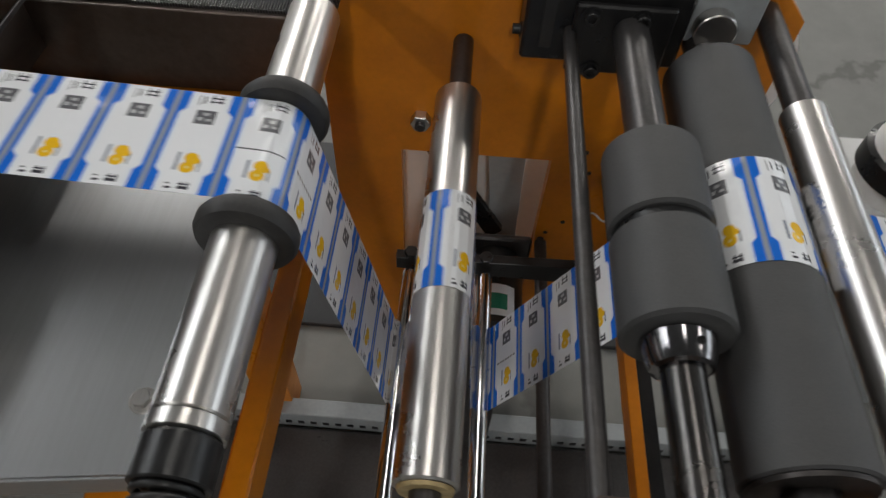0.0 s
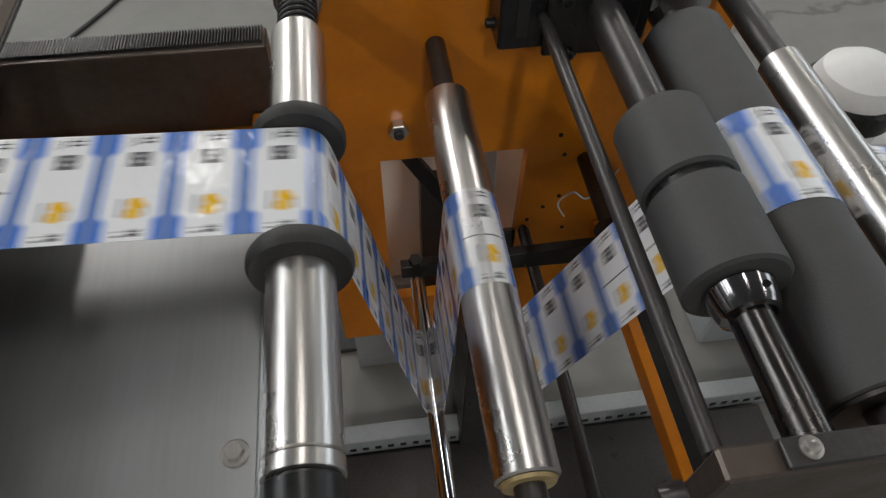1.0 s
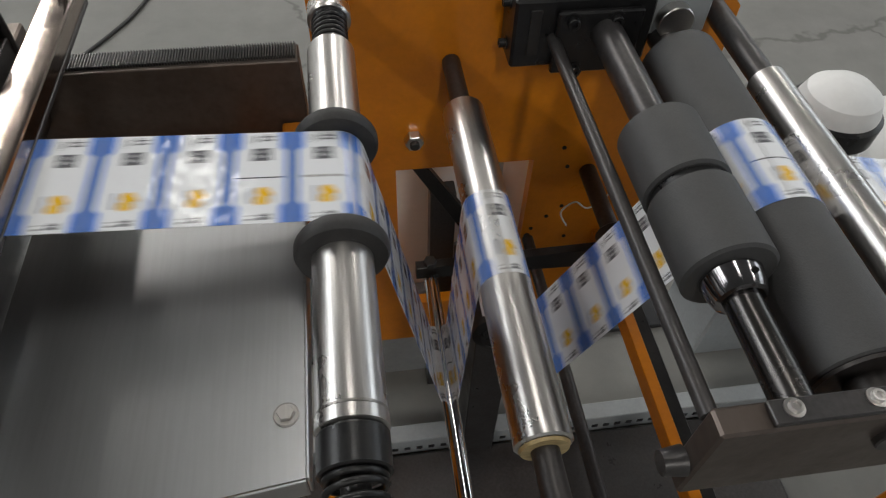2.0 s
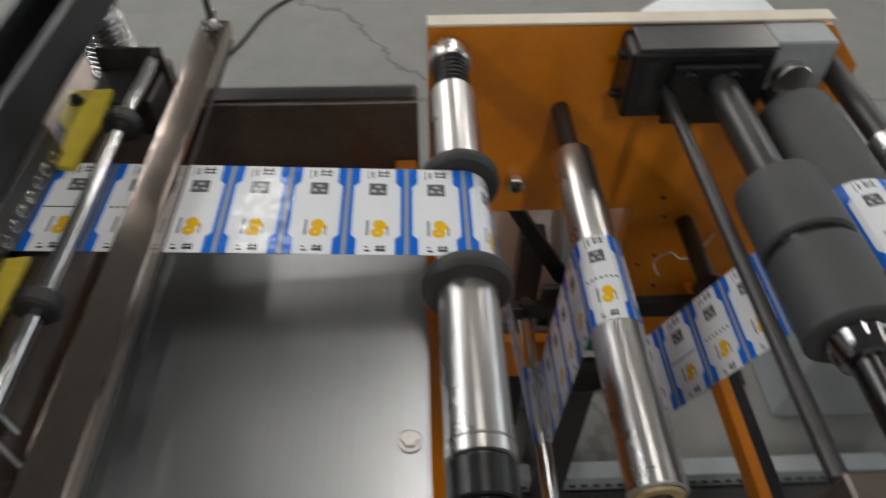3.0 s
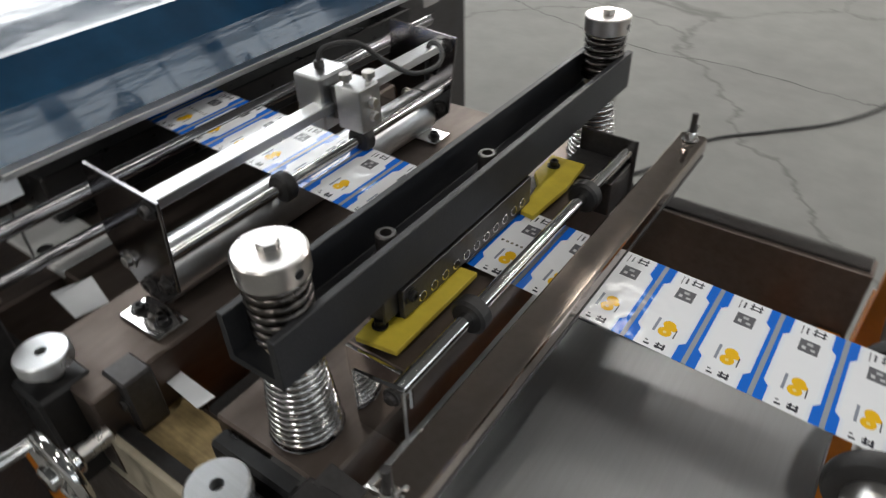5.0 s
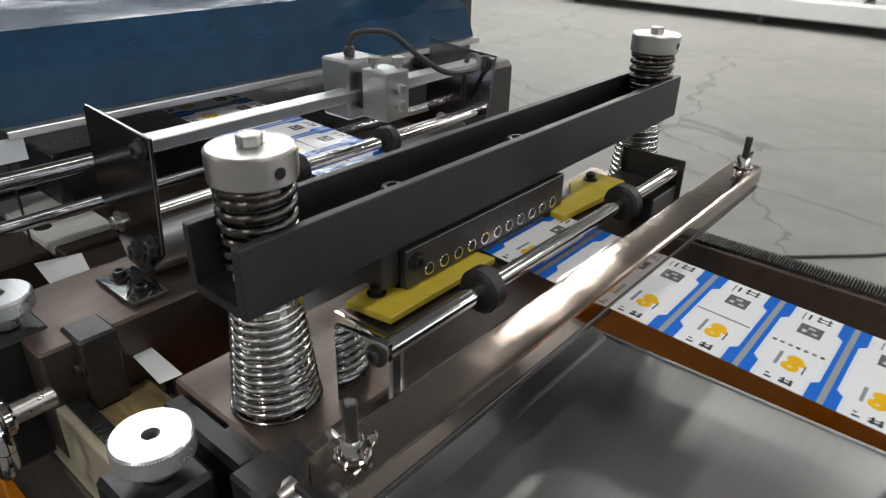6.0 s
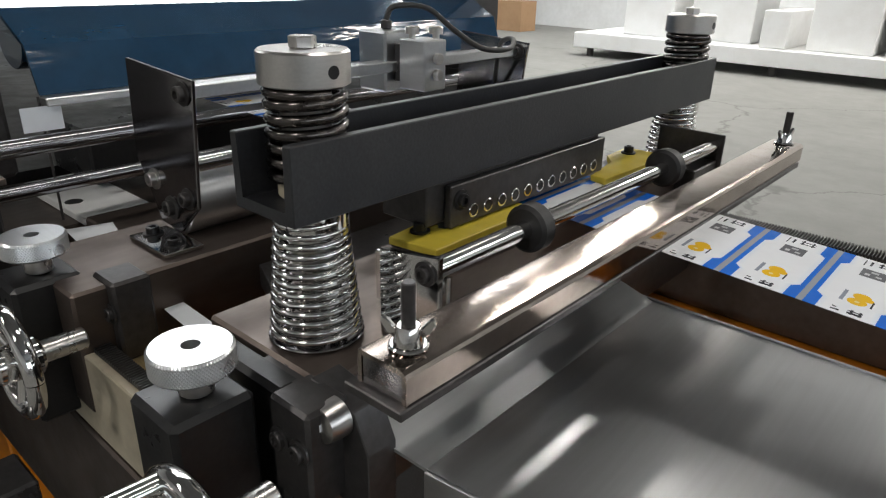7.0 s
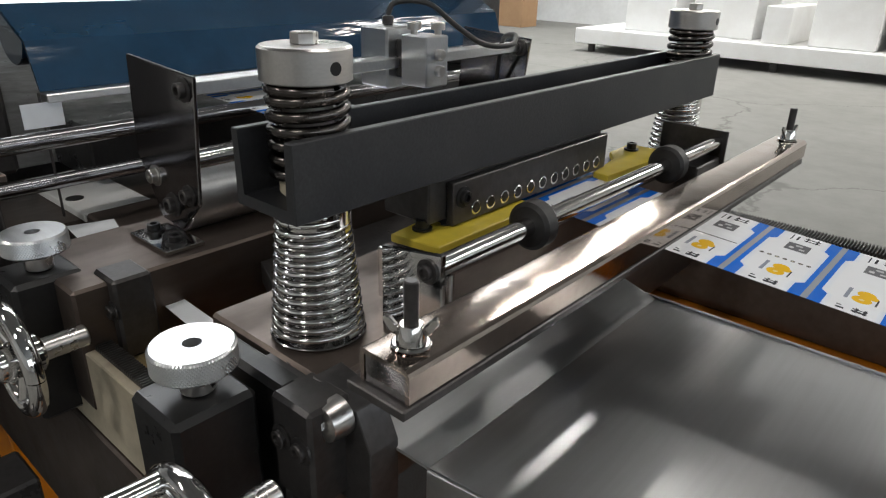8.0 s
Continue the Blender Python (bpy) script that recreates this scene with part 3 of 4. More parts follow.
part("leg", box(0.12, 0.18, 0.001, 0.019, -0.803, 0.0575, 0.002), "orange", t)
t = thing("lower_rail", (0.28, 0.10, 0.53), "orange steel rail with a dark lower edge below the nip rollers", "rail")
part("rail", box(-0.012, 0.003, -0.22, 0.249, 0.0, 0.03, 0.001), "orange", t)
part("edge", box(0.0032, 0.022, -0.22, 0.249, -0.03, 0.025, 0.001), "black", t)
part("post", box(-0.01, 0.02, -0.21, -0.18, -0.53, -0.0305, 0.001), "dark", t)

# dancer arm with its two rollers
t = thing("dancer_arm", (0.235, 0.205, 0.69), "black steel dancer arm pivoting on the orange plate", "arm")
part("arm", prism("y", [(-0.255, -0.010), (-0.255, 0.010), (-0.02, 0.016), (-0.02, -0.016)], -0.006, 0.006), "black", t)
part("hub", cyl("y", -0.012, 0.03, 0.022), "black", t)
part("pivot", cyl("y", 0.03, 0.146, 0.012), "dark", t)
for x, z in ((-0.238, -0.0075), (-0.154, -0.005)):
    part("dancer_roller", cyl("y", -0.36, -0.012, 0.0085, (x, 0, z)), "chrome", t, "thin bright steel dancer roller")
    part("bolt_head", hexagon("z", 0.0105, 0.017, 0.008, (x, 0, 0)), "black", t)

pts = [Vector(q) for q in ((0.215, 0.33, 0.60), (0.20, 0.325, 0.635), (0.215, 0.32, 0.66), (0.235, 0.32, 0.645), (0.262, 0.33, 0.65), (0.285, 0.35, 0.665))]
fine = []
for i in range(len(pts) - 1):
    p0, p1, p2, p3 = pts[max(i - 1, 0)], pts[i], pts[i + 1], pts[min(i + 2, len(pts) - 1)]
    for k in range(6):
        u = k / 6
        fine.append(0.5 * (2 * p1 + (p2 - p0) * u + (2 * p0 - 5 * p1 + 4 * p2 - p3) * u * u + (3 * p1 - p0 - 3 * p2 + p3) * u ** 3))
solid("white_lead", tube(fine + [pts[-1]], 0.0013), "white", "thin white electric lead beside the dancer pivot", "cable")

# ---- aluminium table sheet ----
t = thing("table_sheet", (-0.24, -0.04, 0.928), "bare aluminium cover sheet with folded rims", "cover sheet")
part("sheet", mesh_of(prism("z", [(-0.094, -0.110), (0.116, -0.086), (0.116, 0.138), (-0.094, 0.138)], -0.002, 0, 0), "sheet", "sheet", False), "sheet", t)
bm = prism("z", [(-0.136, -0.121), (-0.0942, -0.110), (-0.0942, 0.138), (-0.136, 0.138)], -0.002, 0, 0)
for v in bm.verts:
    v.co.z += 0.30 * max(0.0, -0.0942 - v.co.x)
part("folded_edge", mesh_of(bm, "sheet", "folded_edge", False), "sheet", t)
part("rim", prism("z", [(-0.094, -0.1122), (0.116, -0.0882), (0.116, -0.0863), (-0.094, -0.1103)], -0.024, -0.0005, 0.0004), "sheet", t)
part("rim", box(-0.134, 0.116, 0.1382, 0.141, -0.024, 0.0015, 0.0004), "sheet", t)
part("rim", box(0.1162, 0.118, -0.086, 0.138, -0.024, -0.0005, 0.0004), "sheet", t)
part("bolt", hexagon("z", 0.0012, 0.0055, 0.0058, (0.104, -0.043, 0)), "steel", t)
part("washer", cyl("z", 0.0002, 0.0012, 0.0085, (0.104, -0.043, 0)), "steel", t)
for x in (-0.07, 0.10):
    part("stay", box(x - 0.012, x + 0.012, -0.078, 0.12, -0.015, -0.0022, 0.001), "dark", t)


# ---- punch press ----
press_bed = thing("press_bed", (-0.42, 0.07, 0.87), "brown steel press bed across the machine", "machine bed")
part("slab", box(-0.072, 0.034, -0.240, 0.275, 0.0, 0.092, 0.002), "brown", press_bed)
part("end_block", box(-0.06, 0.02, -0.257, -0.2405, 0.0, 0.09, 0.003), "black", press_bed)
for y in (-0.205, 0.253):
    t = thing("press_spring", (-0.431, y + 0.067, 0.9625), "shiny cone-shaped compression spring round the press column", "spring", "press springs")
    part("seat_washer", lathe("z", [(0.0, 0.0262), (0.0012, 0.0268), (0.0018, 0.0262)]), "darkchrome", t, "thin dark seat washer")
    part("coil", helix("z", 0.0018, 0.0745, 0.0245, 0.0175, 14, 0.0021), "chrome", t)


beam = thing("punch_beam", (-0.4315, 0.088, 1.038), "black painted steel channel beam carrying the punch", "beam")
part("channel", prism("y", [(-0.0245, 0.0), (0.0245, 0.0), (0.0245, 0.040), (0.0185, 0.040), (0.0185, 0.006), (-0.0185, 0.006), (-0.0185, 0.040), (-0.0245, 0.040)], -0.254, 0.255), "beam", beam)
for y in (0.010, -0.125):
    part("washer", cyl("z", 0.0062, 0.0085, 0.0125, (0.0, y, 0)), "dark", beam)
    part("cap_screw", lathe("z", [(0.0086, 0.008), (0.028, 0.008), (0.029, 0.0072), (0.029, 0.0045), (0.018, 0.004)], (0.0, y, 0), 24), "dark", beam)
part("tool_holder", box(-0.02, 0.0185, -0.155, 0.045, -0.028, -0.0005, 0.001), "dark", beam, "dark steel tool holder")
part("tool_plate", box(0.019, 0.0245, -0.14, 0.045, -0.031, -0.004, 0.0006), "dark", beam)
for i in range(11):
    part("tool_hole", cyl("x", 0.0235, 0.0252, 0.0046, (0, -0.118 + i * 0.0148, -0.0240), 0.0003, 16), "chrome", beam)
    part("tool_hole", cyl("x", 0.0247, 0.0254, 0.0036, (0, -0.118 + i * 0.0148, -0.0237), 0.0002, 12), "black", beam)
screw(beam, (0.0245, -0.131, -0.014), "x", 0.0045, 0.004)
for y in (-0.225, 0.236):
    part("column", cyl("z", -0.075, 0.070, 0.0125, (0.0005, y, 0)), "steel", beam)
    part("seat_ring", lathe("z", [(-0.0145, 0.0180), (-0.0138, 0.0197), (-0.0012, 0.0197), (-0.0005, 0.018)], (0.0005, y, 0)), "chrome", beam)
    part("pin_hole", cyl("y", -0.0203, -0.015, 0.0035, (0.003, y, -0.0075), 0.0003, 14), "black", beam)
    part("upper_spring", helix("z", 0.0135, 0.0627, 0.0185, 0.0185, 7, 0.0030, (0.0005, y, 0)), "spring", beam, "dark compression spring above the beam")
    part("bush", cyl("z", 0.0062, 0.0165, 0.0165, (0.0005, y, 0)), "beige", beam)
    part("cap", lathe("z", [(0.0628, 0.0215), (0.0636, 0.0228), (0.0785, 0.0228), (0.0797, 0.0215)], (0.0005, y, 0), 48), "steel", beam, "round bright steel spring cap")
    part("cap_nut", hexagon("z", 0.0798, 0.0855, 0.0068, (0.0005, y, 0)), "steel", beam)
    part("cap_hole", cyl("x", 0.0218, 0.0229, 0.0034, (0.0005, y, 0.0705), 0.0003, 14), "black", beam)

die = thing("die_block", (-0.405, 0.07, 0.9625), "steel die block with yellow guard plates", "die")
part("base", box(-0.030, 0.028, -0.155, 0.145, 0.0, 0.0345, 0.001), "brown", die)
part("yellow_plate", prism("z", [(-0.022, -0.155), (0.012, -0.150), (0.012, -0.046), (-0.004, -0.048), (-0.006, -0.122), (-0.012, -0.124), (-0.014, -0.119), (-0.026, -0.121)], 0.0385, 0.0435), "yellow", die, "yellow painted guard plate")
part("yellow_plate", prism("z", [(-0.026, 0.151), (0.010, 0.152), (0.014, 0.105), (0.011, 0.046), (-0.003, 0.048), (-0.010, 0.095), (-0.024, 0.112)], 0.0385, 0.0435), "yellow", die, "yellow painted guard plate")
for y in (-0.097, 0.101):
    part("spacer", box(-0.026, 0.004, y - 0.052, y + 0.038, 0.0347, 0.0383, 0.0004), "dark", die)
for y in (-0.136, 0.132):
    screw(die, (-0.014, y, 0.0436), "z", 0.0042, 0.0065)
part("end_face", box(-0.030, 0.0285, -0.1585, -0.1555, 0.001, 0.034, 0.0006), "chrome", die, "mirror-bright end face")

t = thing("edge_guide_rod", (-0.367, 0.07, 1.012), "bright rod with two black edge-guide discs", "guide rod")
part("rod", cyl("y", -0.184, 0.190, 0.0058), "chrome", t)
for y in (-0.093, 0.093):
    part("guide_disc", lathe("y", [(-0.008, 0.007), (-0.008, 0.0125), (-0.006, 0.0148), (0.003, 0.0148), (0.006, 0.011), (0.008, 0.007)], (0, y, 0), 36), "rubber", t, "black plastic guide disc")
part("end_bracket", prism("y", [(-0.034, -0.049), (0.009, -0.049), (0.009, 0.011), (-0.034, 0.004)], -0.187, -0.1835), "chrome", t)
part("end_bracket", prism("y", [(-0.052, -0.049), (0.009, -0.049), (0.009, 0.011), (-0.052, 0.011)], 0.190, 0.193), "dark", t)
part("tray", box(-0.052, 0.006, 0.14, 0.1895, -0.049, -0.012, 0.001), "dark", t)
screw(t, (0.0, -0.187, 0.0), "y", 0.0045, 0.004, "dark", sign=-1)

# chrome hold-down bar over the web
t = thing("hold_down_bar", (-0.3225, 0.068, 1.0135), "chrome-plated channel bar clamped by two wing nuts", "bar")
part("channel", prism("y", [(-0.0140, -0.0155), (-0.0118, -0.0155), (-0.0118, -0.0024), (0.0112, -0.0024), (0.0112, -0.0155), (0.0132, -0.0155), (0.0136, -0.0148), (0.0136, -0.0030), (0.0128, -0.0012), (0.0112, -0.0002), (0.0100, 0.0), (-0.0124, 0.0), (-0.0136, -0.0006), (-0.0140, -0.0020)], -0.258, 0.256, 0), "nickel", t)
part("end_cap", box(-0.0117, 0.0111, -0.2575, -0.2555, -0.0153, -0.0026, 0.0003), "darkchrome", t)
part("under_plate", box(-0.0185, 0.0145, -0.262, 0.250, -0.0205, -0.0158, 0.0006), "dark", t, "dark bright-edged steel plate under the bar")
for y in (-0.243, 0.243):
    part("stud", cyl("z", -0.022, 0.029, 0.0031, (0, y, 0), 0.0006, 16), "dark", t)
    part("washer", cyl("z", 0.0002, 0.0018, 0.0085, (0, y, 0)), "chrome", t)
    w = part("wing_nut", lathe("z", [(0.002, 0.0065), (0.008, 0.0055), (0.010, 0.0045)], (0, y, 0), 24), "chrome", t, "chrome wing nut")
    for s in (-1, 1):
        a = 0.6 if y < 0 else 1.3
        bm = prism("y", [(0.004 * s, 0.003), (0.009 * s, 0.0065), (0.0115 * s, 0.011), (0.0105 * s, 0.0135), (0.0085 * s, 0.0125), (0.0045 * s, 0.008)], -0.0013, 0.0013, 0.0005)
        bm.transform(Matrix.Translation((0, y, 0)) @ Matrix.Rotation(a, 4, "Z"))
        part("wing", bm, "chrome", w)
t = thing("bar_support", (-0.372, -0.175, 0.88), "dark steel clamp block with an eccentric bolt beside the bar", "bracket")
part("arm", prism("y", [(-0.022, 0.02), (0.020, 0.02), (0.020, 0.058), (0.010, 0.079), (-0.022, 0.084)], 0.003, 0.022), "dark", t)
part("clamp_block", box(-0.062, -0.0225, -0.004, 0.022, 0.0, 0.08, 0.002), "dark", t)
part("bolt", lathe("y", [(-0.010, 0.006), (-0.009, 0.0095), (-0.002, 0.0105), (0.0025, 0.0105)], (0.0, 0, 0.073), 28), "steel", t)
part("square_drive", box(-0.0022, 0.0022, -0.0112, -0.0098, 0.071, 0.0755, 0.0003), "paper", t)
part("tapped_hole", cyl("z", 0.079, 0.0804, 0.0042, (-0.045, 0.009, 0), 0.0002), "black", t)
screw(t, (-0.042, -0.004, 0.05), "y", 0.0055, 0.004, "dark", sign=-1)

# ---- guide unit upstream ----
unit_bed = thing("guide_bed", (-0.62, 0.07, 0.87), "brown steel cross bed under the guide unit", "machine bed")
part("slab", box(-0.05, 0.042, -0.285, 0.275, 0.0, 0.090, 0.002), "brown", unit_bed)
part("bed_plate", box(-0.20, -0.0505, -0.20, 0.275, 0.03, 0.07, 0.002), "brown", unit_bed)
inner_bed = thing("inner_plate", (-0.53, 0.07, 0.871), "dark flat steel plate between the two cross beds", "plate")
part("plate", prism("z", [(-0.0465, -0.150), (0.0365, -0.185), (0.0365, 0.21), (-0.0465, 0.21)], 0.050, 0.068), "dark", inner_bed)
part("bearer", box(-0.03, 0.02, -0.13, 0.2, 0.0, 0.0495, 0.001), "dark", inner_bed)
t = thing("paper_sheet", (-0.553, -0.147, 0.905), "small bluish white sheet lying between the two beds", "paper")
part("sheet", prism("z", [(-0.035, -0.010), (0.018, -0.014), (0.020, 0.002), (-0.033, 0.004)], 0.024, 0.0245, 0), "paper", t)
part("holder", box(-0.012, 0.0, -0.004, 0.004, -0.03, 0.0238, 0.001), "black", t)
t = thing("paper_sheet", (-0.72, -0.135, 0.9405), "small bluish white sheet lying on the bed", "paper")
part("sheet", prism("z", [(-0.03, -0.02), (0.022, -0.026), (0.028, 0.004), (-0.02, 0.016)], 0.0, 0.0005, 0), "paper", t)
t = thing("brass_board", (-0.541, -0.1735, 0.82), "rough gold-coloured board between the side rails", "board")
part("board", box(-0.056, 0.046, -0.0225, 0.0235, 0.03, 0.085, 0.001), "brass", t)
part("worn_strip", box(-0.056, 0.046, 0.0237, 0.027, 0.03, 0.083, 0.0005), "brown", t)

guide = thing("web_guide_unit", (-0.62, 0.07, 0.96), "bright steel web guide unit with side plates and rods", "guide unit")
for y in (-0.187, 0.197):
    g = part("side_plate", prism("y", [(-0.05, 0.128), (0.042, 0.122), (0.03, 0.03), (0.0, 0.004), (-0.028, 0.006), (-0.056, 0.055)], y, y + 0.003), "darkchrome", guide)
    screw(g, (0.029, y, 0.112), "y", 0.0055, 0.006, "dark", sign=-1)
    screw(g, (-0.03, y, 0.04), "y", 0.0055, 0.006, "steel", sign=-1)
    screw(g, (0.018, y, 0.035), "y", 0.0055, 0.006, "dark", sign=-1)
    screw(g, (-0.008, y, 0.022), "y", 0.0062, 0.006, "dark", sign=-1)
    part("foot", box(-0.022, 0.032, y - 0.03, y, 0.0004, 0.004, 0.0006), "chrome", guide)
    for x in (-0.012, 0.02):
        screw(guide, (x, y - 0.016, 0.004), "z", 0.005, 0.006)
part("flat_bar", box(0.012, 0.03, -0.1835, 0.1965, 0.108, 0.117, 0.0008), "alu", guide, "bright flat crossbar")
part("big_roller", cyl("y", -0.1835, 0.1965, 0.0255, (-0.012, 0, 0.0245)), "alu", guide, "bright aluminium roller")
part("rod", cyl("y", -0.1835, 0.1965, 0.0055, (0.022, 0, 0.060)), "chrome", guide)
for y in (-0.055, 0.055):
    part("guide_disc", lathe("y", [(-0.007, 0.007), (-0.0065, 0.0125), (-0.004, 0.0142), (0.004, 0.0142), (0.0065, 0.0125), (0.007, 0.007)], (0.022, y, 0.060), 32), "rubber", guide, "black guide disc")
t = thing("web_sensor", (-0.585, 0.16, 1.05), "machined aluminium sensor block with knurled screws and black cable", "sensor")
part("block", box(0.0, 0.030, -0.078, -0.05, 0.005, 0.047, 0.001), "alu", t)
part("body", box(-0.045, -0.010, -0.085, -0.045, 0.0, 0.052, 0.002), "alu", t)
part("clamp", box(-0.0095, -0.0005, -0.075, -0.05, 0.01, 0.042, 0.001), "dark", t)
for x, y in ((0.008, -0.07), (0.022, -0.055)):
    part("knurled_screw", lathe("z", [(0.0473, 0.003), (0.051, 0.003), (0.0512, 0.006), (0.0565, 0.006), (0.057, 0.0052)], (x, y, 0), 20), "steel", t)
for x in (0.0065, 0.02):
    part("side_screw", cyl("x", 0.0302, 0.036, 0.0048, (0, -0.064, 0.012 + x)), "steel", t)
part("gland", cyl("z", 0.0522, 0.060, 0.005, (-0.028, -0.066, 0)), "dark", t)
pts = [Vector((-0.028, -0.066, 0.060)), Vector((-0.024, -0.06, 0.071)), Vector((-0.008, -0.035, 0.070)), Vector((0.012, -0.02, 0.052)), Vector((0.03, 0.0, 0.036)), Vector((0.035, 0.035, 0.034)), Vector((0.02, 0.06, 0.04)), Vector((-0.01, 0.08, 0.03)), Vector((-0.03, 0.10, -0.02))]
fine = []
for i in range(len(pts) - 1):
    p0, p1, p2, p3 = pts[max(i - 1, 0)], pts[i], pts[i + 1], pts[min(i + 2, len(pts) - 1)]
    for k in range(6):
        u = k / 6
        fine.append(0.5 * (2 * p1 + (p2 - p0) * u + (2 * p0 - 5 * p1 + 4 * p2 - p3) * u * u + (3 * p1 - p0 - 3 * p2 + p3) * u ** 3))
part("cable", tube(fine + [pts[-1]], 0.0025), "rubber", t, "thin black cable")


# ---- operator side adjusters ----
def knob(x):
    t = thing("knurled_knob", (x, -0.215, 0.9625), "bright knurled aluminium adjusting knob with a centre hole", "knob", "adjusting knobs")
    part("neck", cyl("z", 0.0, 0.0155, 0.0085), "steel", t)
    bm = bmesh.new()
    seg = 150
    rows = [(0.013, 0.0192, 0)] + [(0.0142 + 0.00113 * k, 0.0204, 1) for k in range(10)] + [(0.0258, 0.0192, 0), (0.0258, 0.0046, 0), (0.018, 0.0042, 0)]
    rings = []
    for j, (h, r, w) in enumerate(rows):
        rings.append([bm.verts.new(((r + 0.00016 * w * (-1) ** (i + j)) * math.cos(2 * math.pi * i / seg), (r + 0.00016 * w * (-1) ** (i + j)) * math.sin(2 * math.pi * i / seg), h)) for i in range(seg)])
    for j in range(len(rows) - 1):
        lo, hi = rings[j], rings[j + 1]
        for i in range(seg):
            k = (i + 1) % seg
            if (i + j) % 2:
                bm.faces.new((lo[i], lo[k], hi[i]))
                bm.faces.new((lo[k], hi[k], hi[i]))
            else:
                bm.faces.new((lo[i], lo[k], hi[k]))
                bm.faces.new((lo[i], hi[k], hi[i]))
    bm.faces.new(rings[0][::-1])
    bm.faces.new(rings[-1])
    part("wheel", mesh_of(bm, "alu", "wheel", False), "alu", t)
    part("bolt", cyl("z", 0.0182, 0.021, 0.003), "dark", t)
    b = thing("adjuster_block", (x, -0.215, 0.86), "black steel adjuster block below the knob", "block", "adjuster blocks")
    part("block", box(-0.023, 0.02, -0.024, 0.020, 0.0, 0.102, 0.003), "black", b)
    c = thing("clamp_block", (x + 0.035, -0.185, 0.925), "dark steel clamp block with socket screws", "block", "clamp blocks")
    part("block", box(-0.008, 0.022, -0.008, 0.018, -0.02, 0.038, 0.002), "dark", c)
    screw(c, (0.0, -0.008, 0.015), "y", 0.0048, 0.004, "dark", sign=-1)
    screw(c, (0.015, -0.008, 0.015), "y", 0.0048, 0.004, "dark", sign=-1)
    # handwheel on its spindle
    w = thing("handwheel", (x + 0.06, -0.255, 0.936), "chrome handwheel with a straight crank handle", "handwheel", "handwheels")
    ring = [Vector((0.031 * math.cos(a), 0.0, 0.031 * math.sin(a))) for a in [2 * math.pi * i / 48 for i in range(49)]]
    part("rim", tube(ring, 0.0052, 12), "chrome", w)
    part("hub", lathe("y", [(-0.012, 0.009), (-0.010, 0.011), (0.012, 0.012), (0.014, 0.010)]), "chrome", w)
    for k in range(3):
        a = 0.5 + k * 2 * math.pi / 3
        part("spoke", tube([Vector((0.009 * math.cos(a), 0.004, 0.009 * math.sin(a))), Vector((0.029 * math.cos(a), 0, 0.029 * math.sin(a)))], 0.0042, 10), "chrome", w)
    part("spindle", cyl("y", 0.014, 0.04, 0.007), "steel", w)
    part("handle", tube([Vector((-0.012, -0.004, 0.027)), Vector((-0.014, -0.04, 0.028)), Vector((-0.016, -0.075, 0.028))], [0.005, 0.0052, 0.0045], 14), "chrome", w)


knob(-0.427)
knob(-0.626)
t = thing("outer_rail", (-0.62, -0.30, 0.80), "dark steel outer rail with square blocks", "rail")
part("rail", box(-0.33, 0.24, -0.012, 0.012, -0.03, 0.03, 0.002), "dark", t)
for x in (-0.12, 0.04):
    part("block", box(x - 0.02, x + 0.02, -0.018, 0.04, 0.0302, 0.055, 0.002), "dark", t)
    part("bolt", hexagon("z", 0.0552, 0.064, 0.007, (x, 0, 0)), "steel", t)
for x in (-0.22, 0.16):
    part("stay", box(x - 0.015, x + 0.015, 0.0122, 0.0835, -0.03, 0.0, 0.002), "dark", t)

# ---- printing unit with blue cover ----
unit = thing("printing_unit", (-1.9, 0.1, 0.0), "dark printing unit with a glossy dark blue cover", "machine")
part("body", box(-1.1, 0.95, -0.5, 0.75, 0.0, 0.94, 0.01), "dark", unit)
part("table", box(0.951, 1.12, -0.36, 0.3, 0.84, 0.932, 0.003), "brown", unit)
part("cover", prism("y", [(1.091, 1.046), (1.095, 1.044), (1.080, 1.085), (1.03, 1.112), (0.6, 1.19), (-1.1, 1.20), (-1.1, 1.195), (0.6, 1.185), (1.028, 1.108), (1.077, 1.083)], -0.235, 0.42, 0), "blue", unit, "glossy dark blue plastic cover")
part("cover_lip", box(1.09, 1.108, -0.235, 0.42, 1.036, 1.0435, 0.001), "sheet", unit)
part("cross_rail", box(0.96, 1.05, -0.19, 0.42, 1.032, 1.06, 0.002), "black", unit)
part("cross_rail", box(0.96, 1.06, -0.19, 0.42, 0.945, 1.0, 0.002), "black", unit)
part("column", box(0.95, 1.03, -0.36, -0.245, 0.96, 1.22, 0.004), "dark", unit)
part("column", box(0.95, 1.03, 0.43, 0.50, 0.76, 1.6, 0.004), "dark", unit)
part("shaft", cyl("y", -0.40, 0.36, 0.0075, (1.142, 0, 1.0136)), "darkchrome", unit)
part("shaft", cyl("y", -0.40, 0.36, 0.006, (1.165, 0, 0.985)), "darkchrome", unit)
part("impression_roller", cyl("y", -0.2, 0.40, 0.035, (0.93, 0, 1.08)), "blue", unit)
# White colour on this plate stands in for a bright reflection.
t = thing("clamp_plate", (-0.845, -0.10, 0.9325), "metal plate with a round hole, its bright reflection painted white", "plate")
part("plate", box(-0.07, 0.075, -0.032, 0.03, 0.0, 0.008, 0.001), "white", t)
part("hole", cyl("z", 0.007, 0.0085, 0.008, (0.025, -0.02, 0), 0.0002), "black", t)
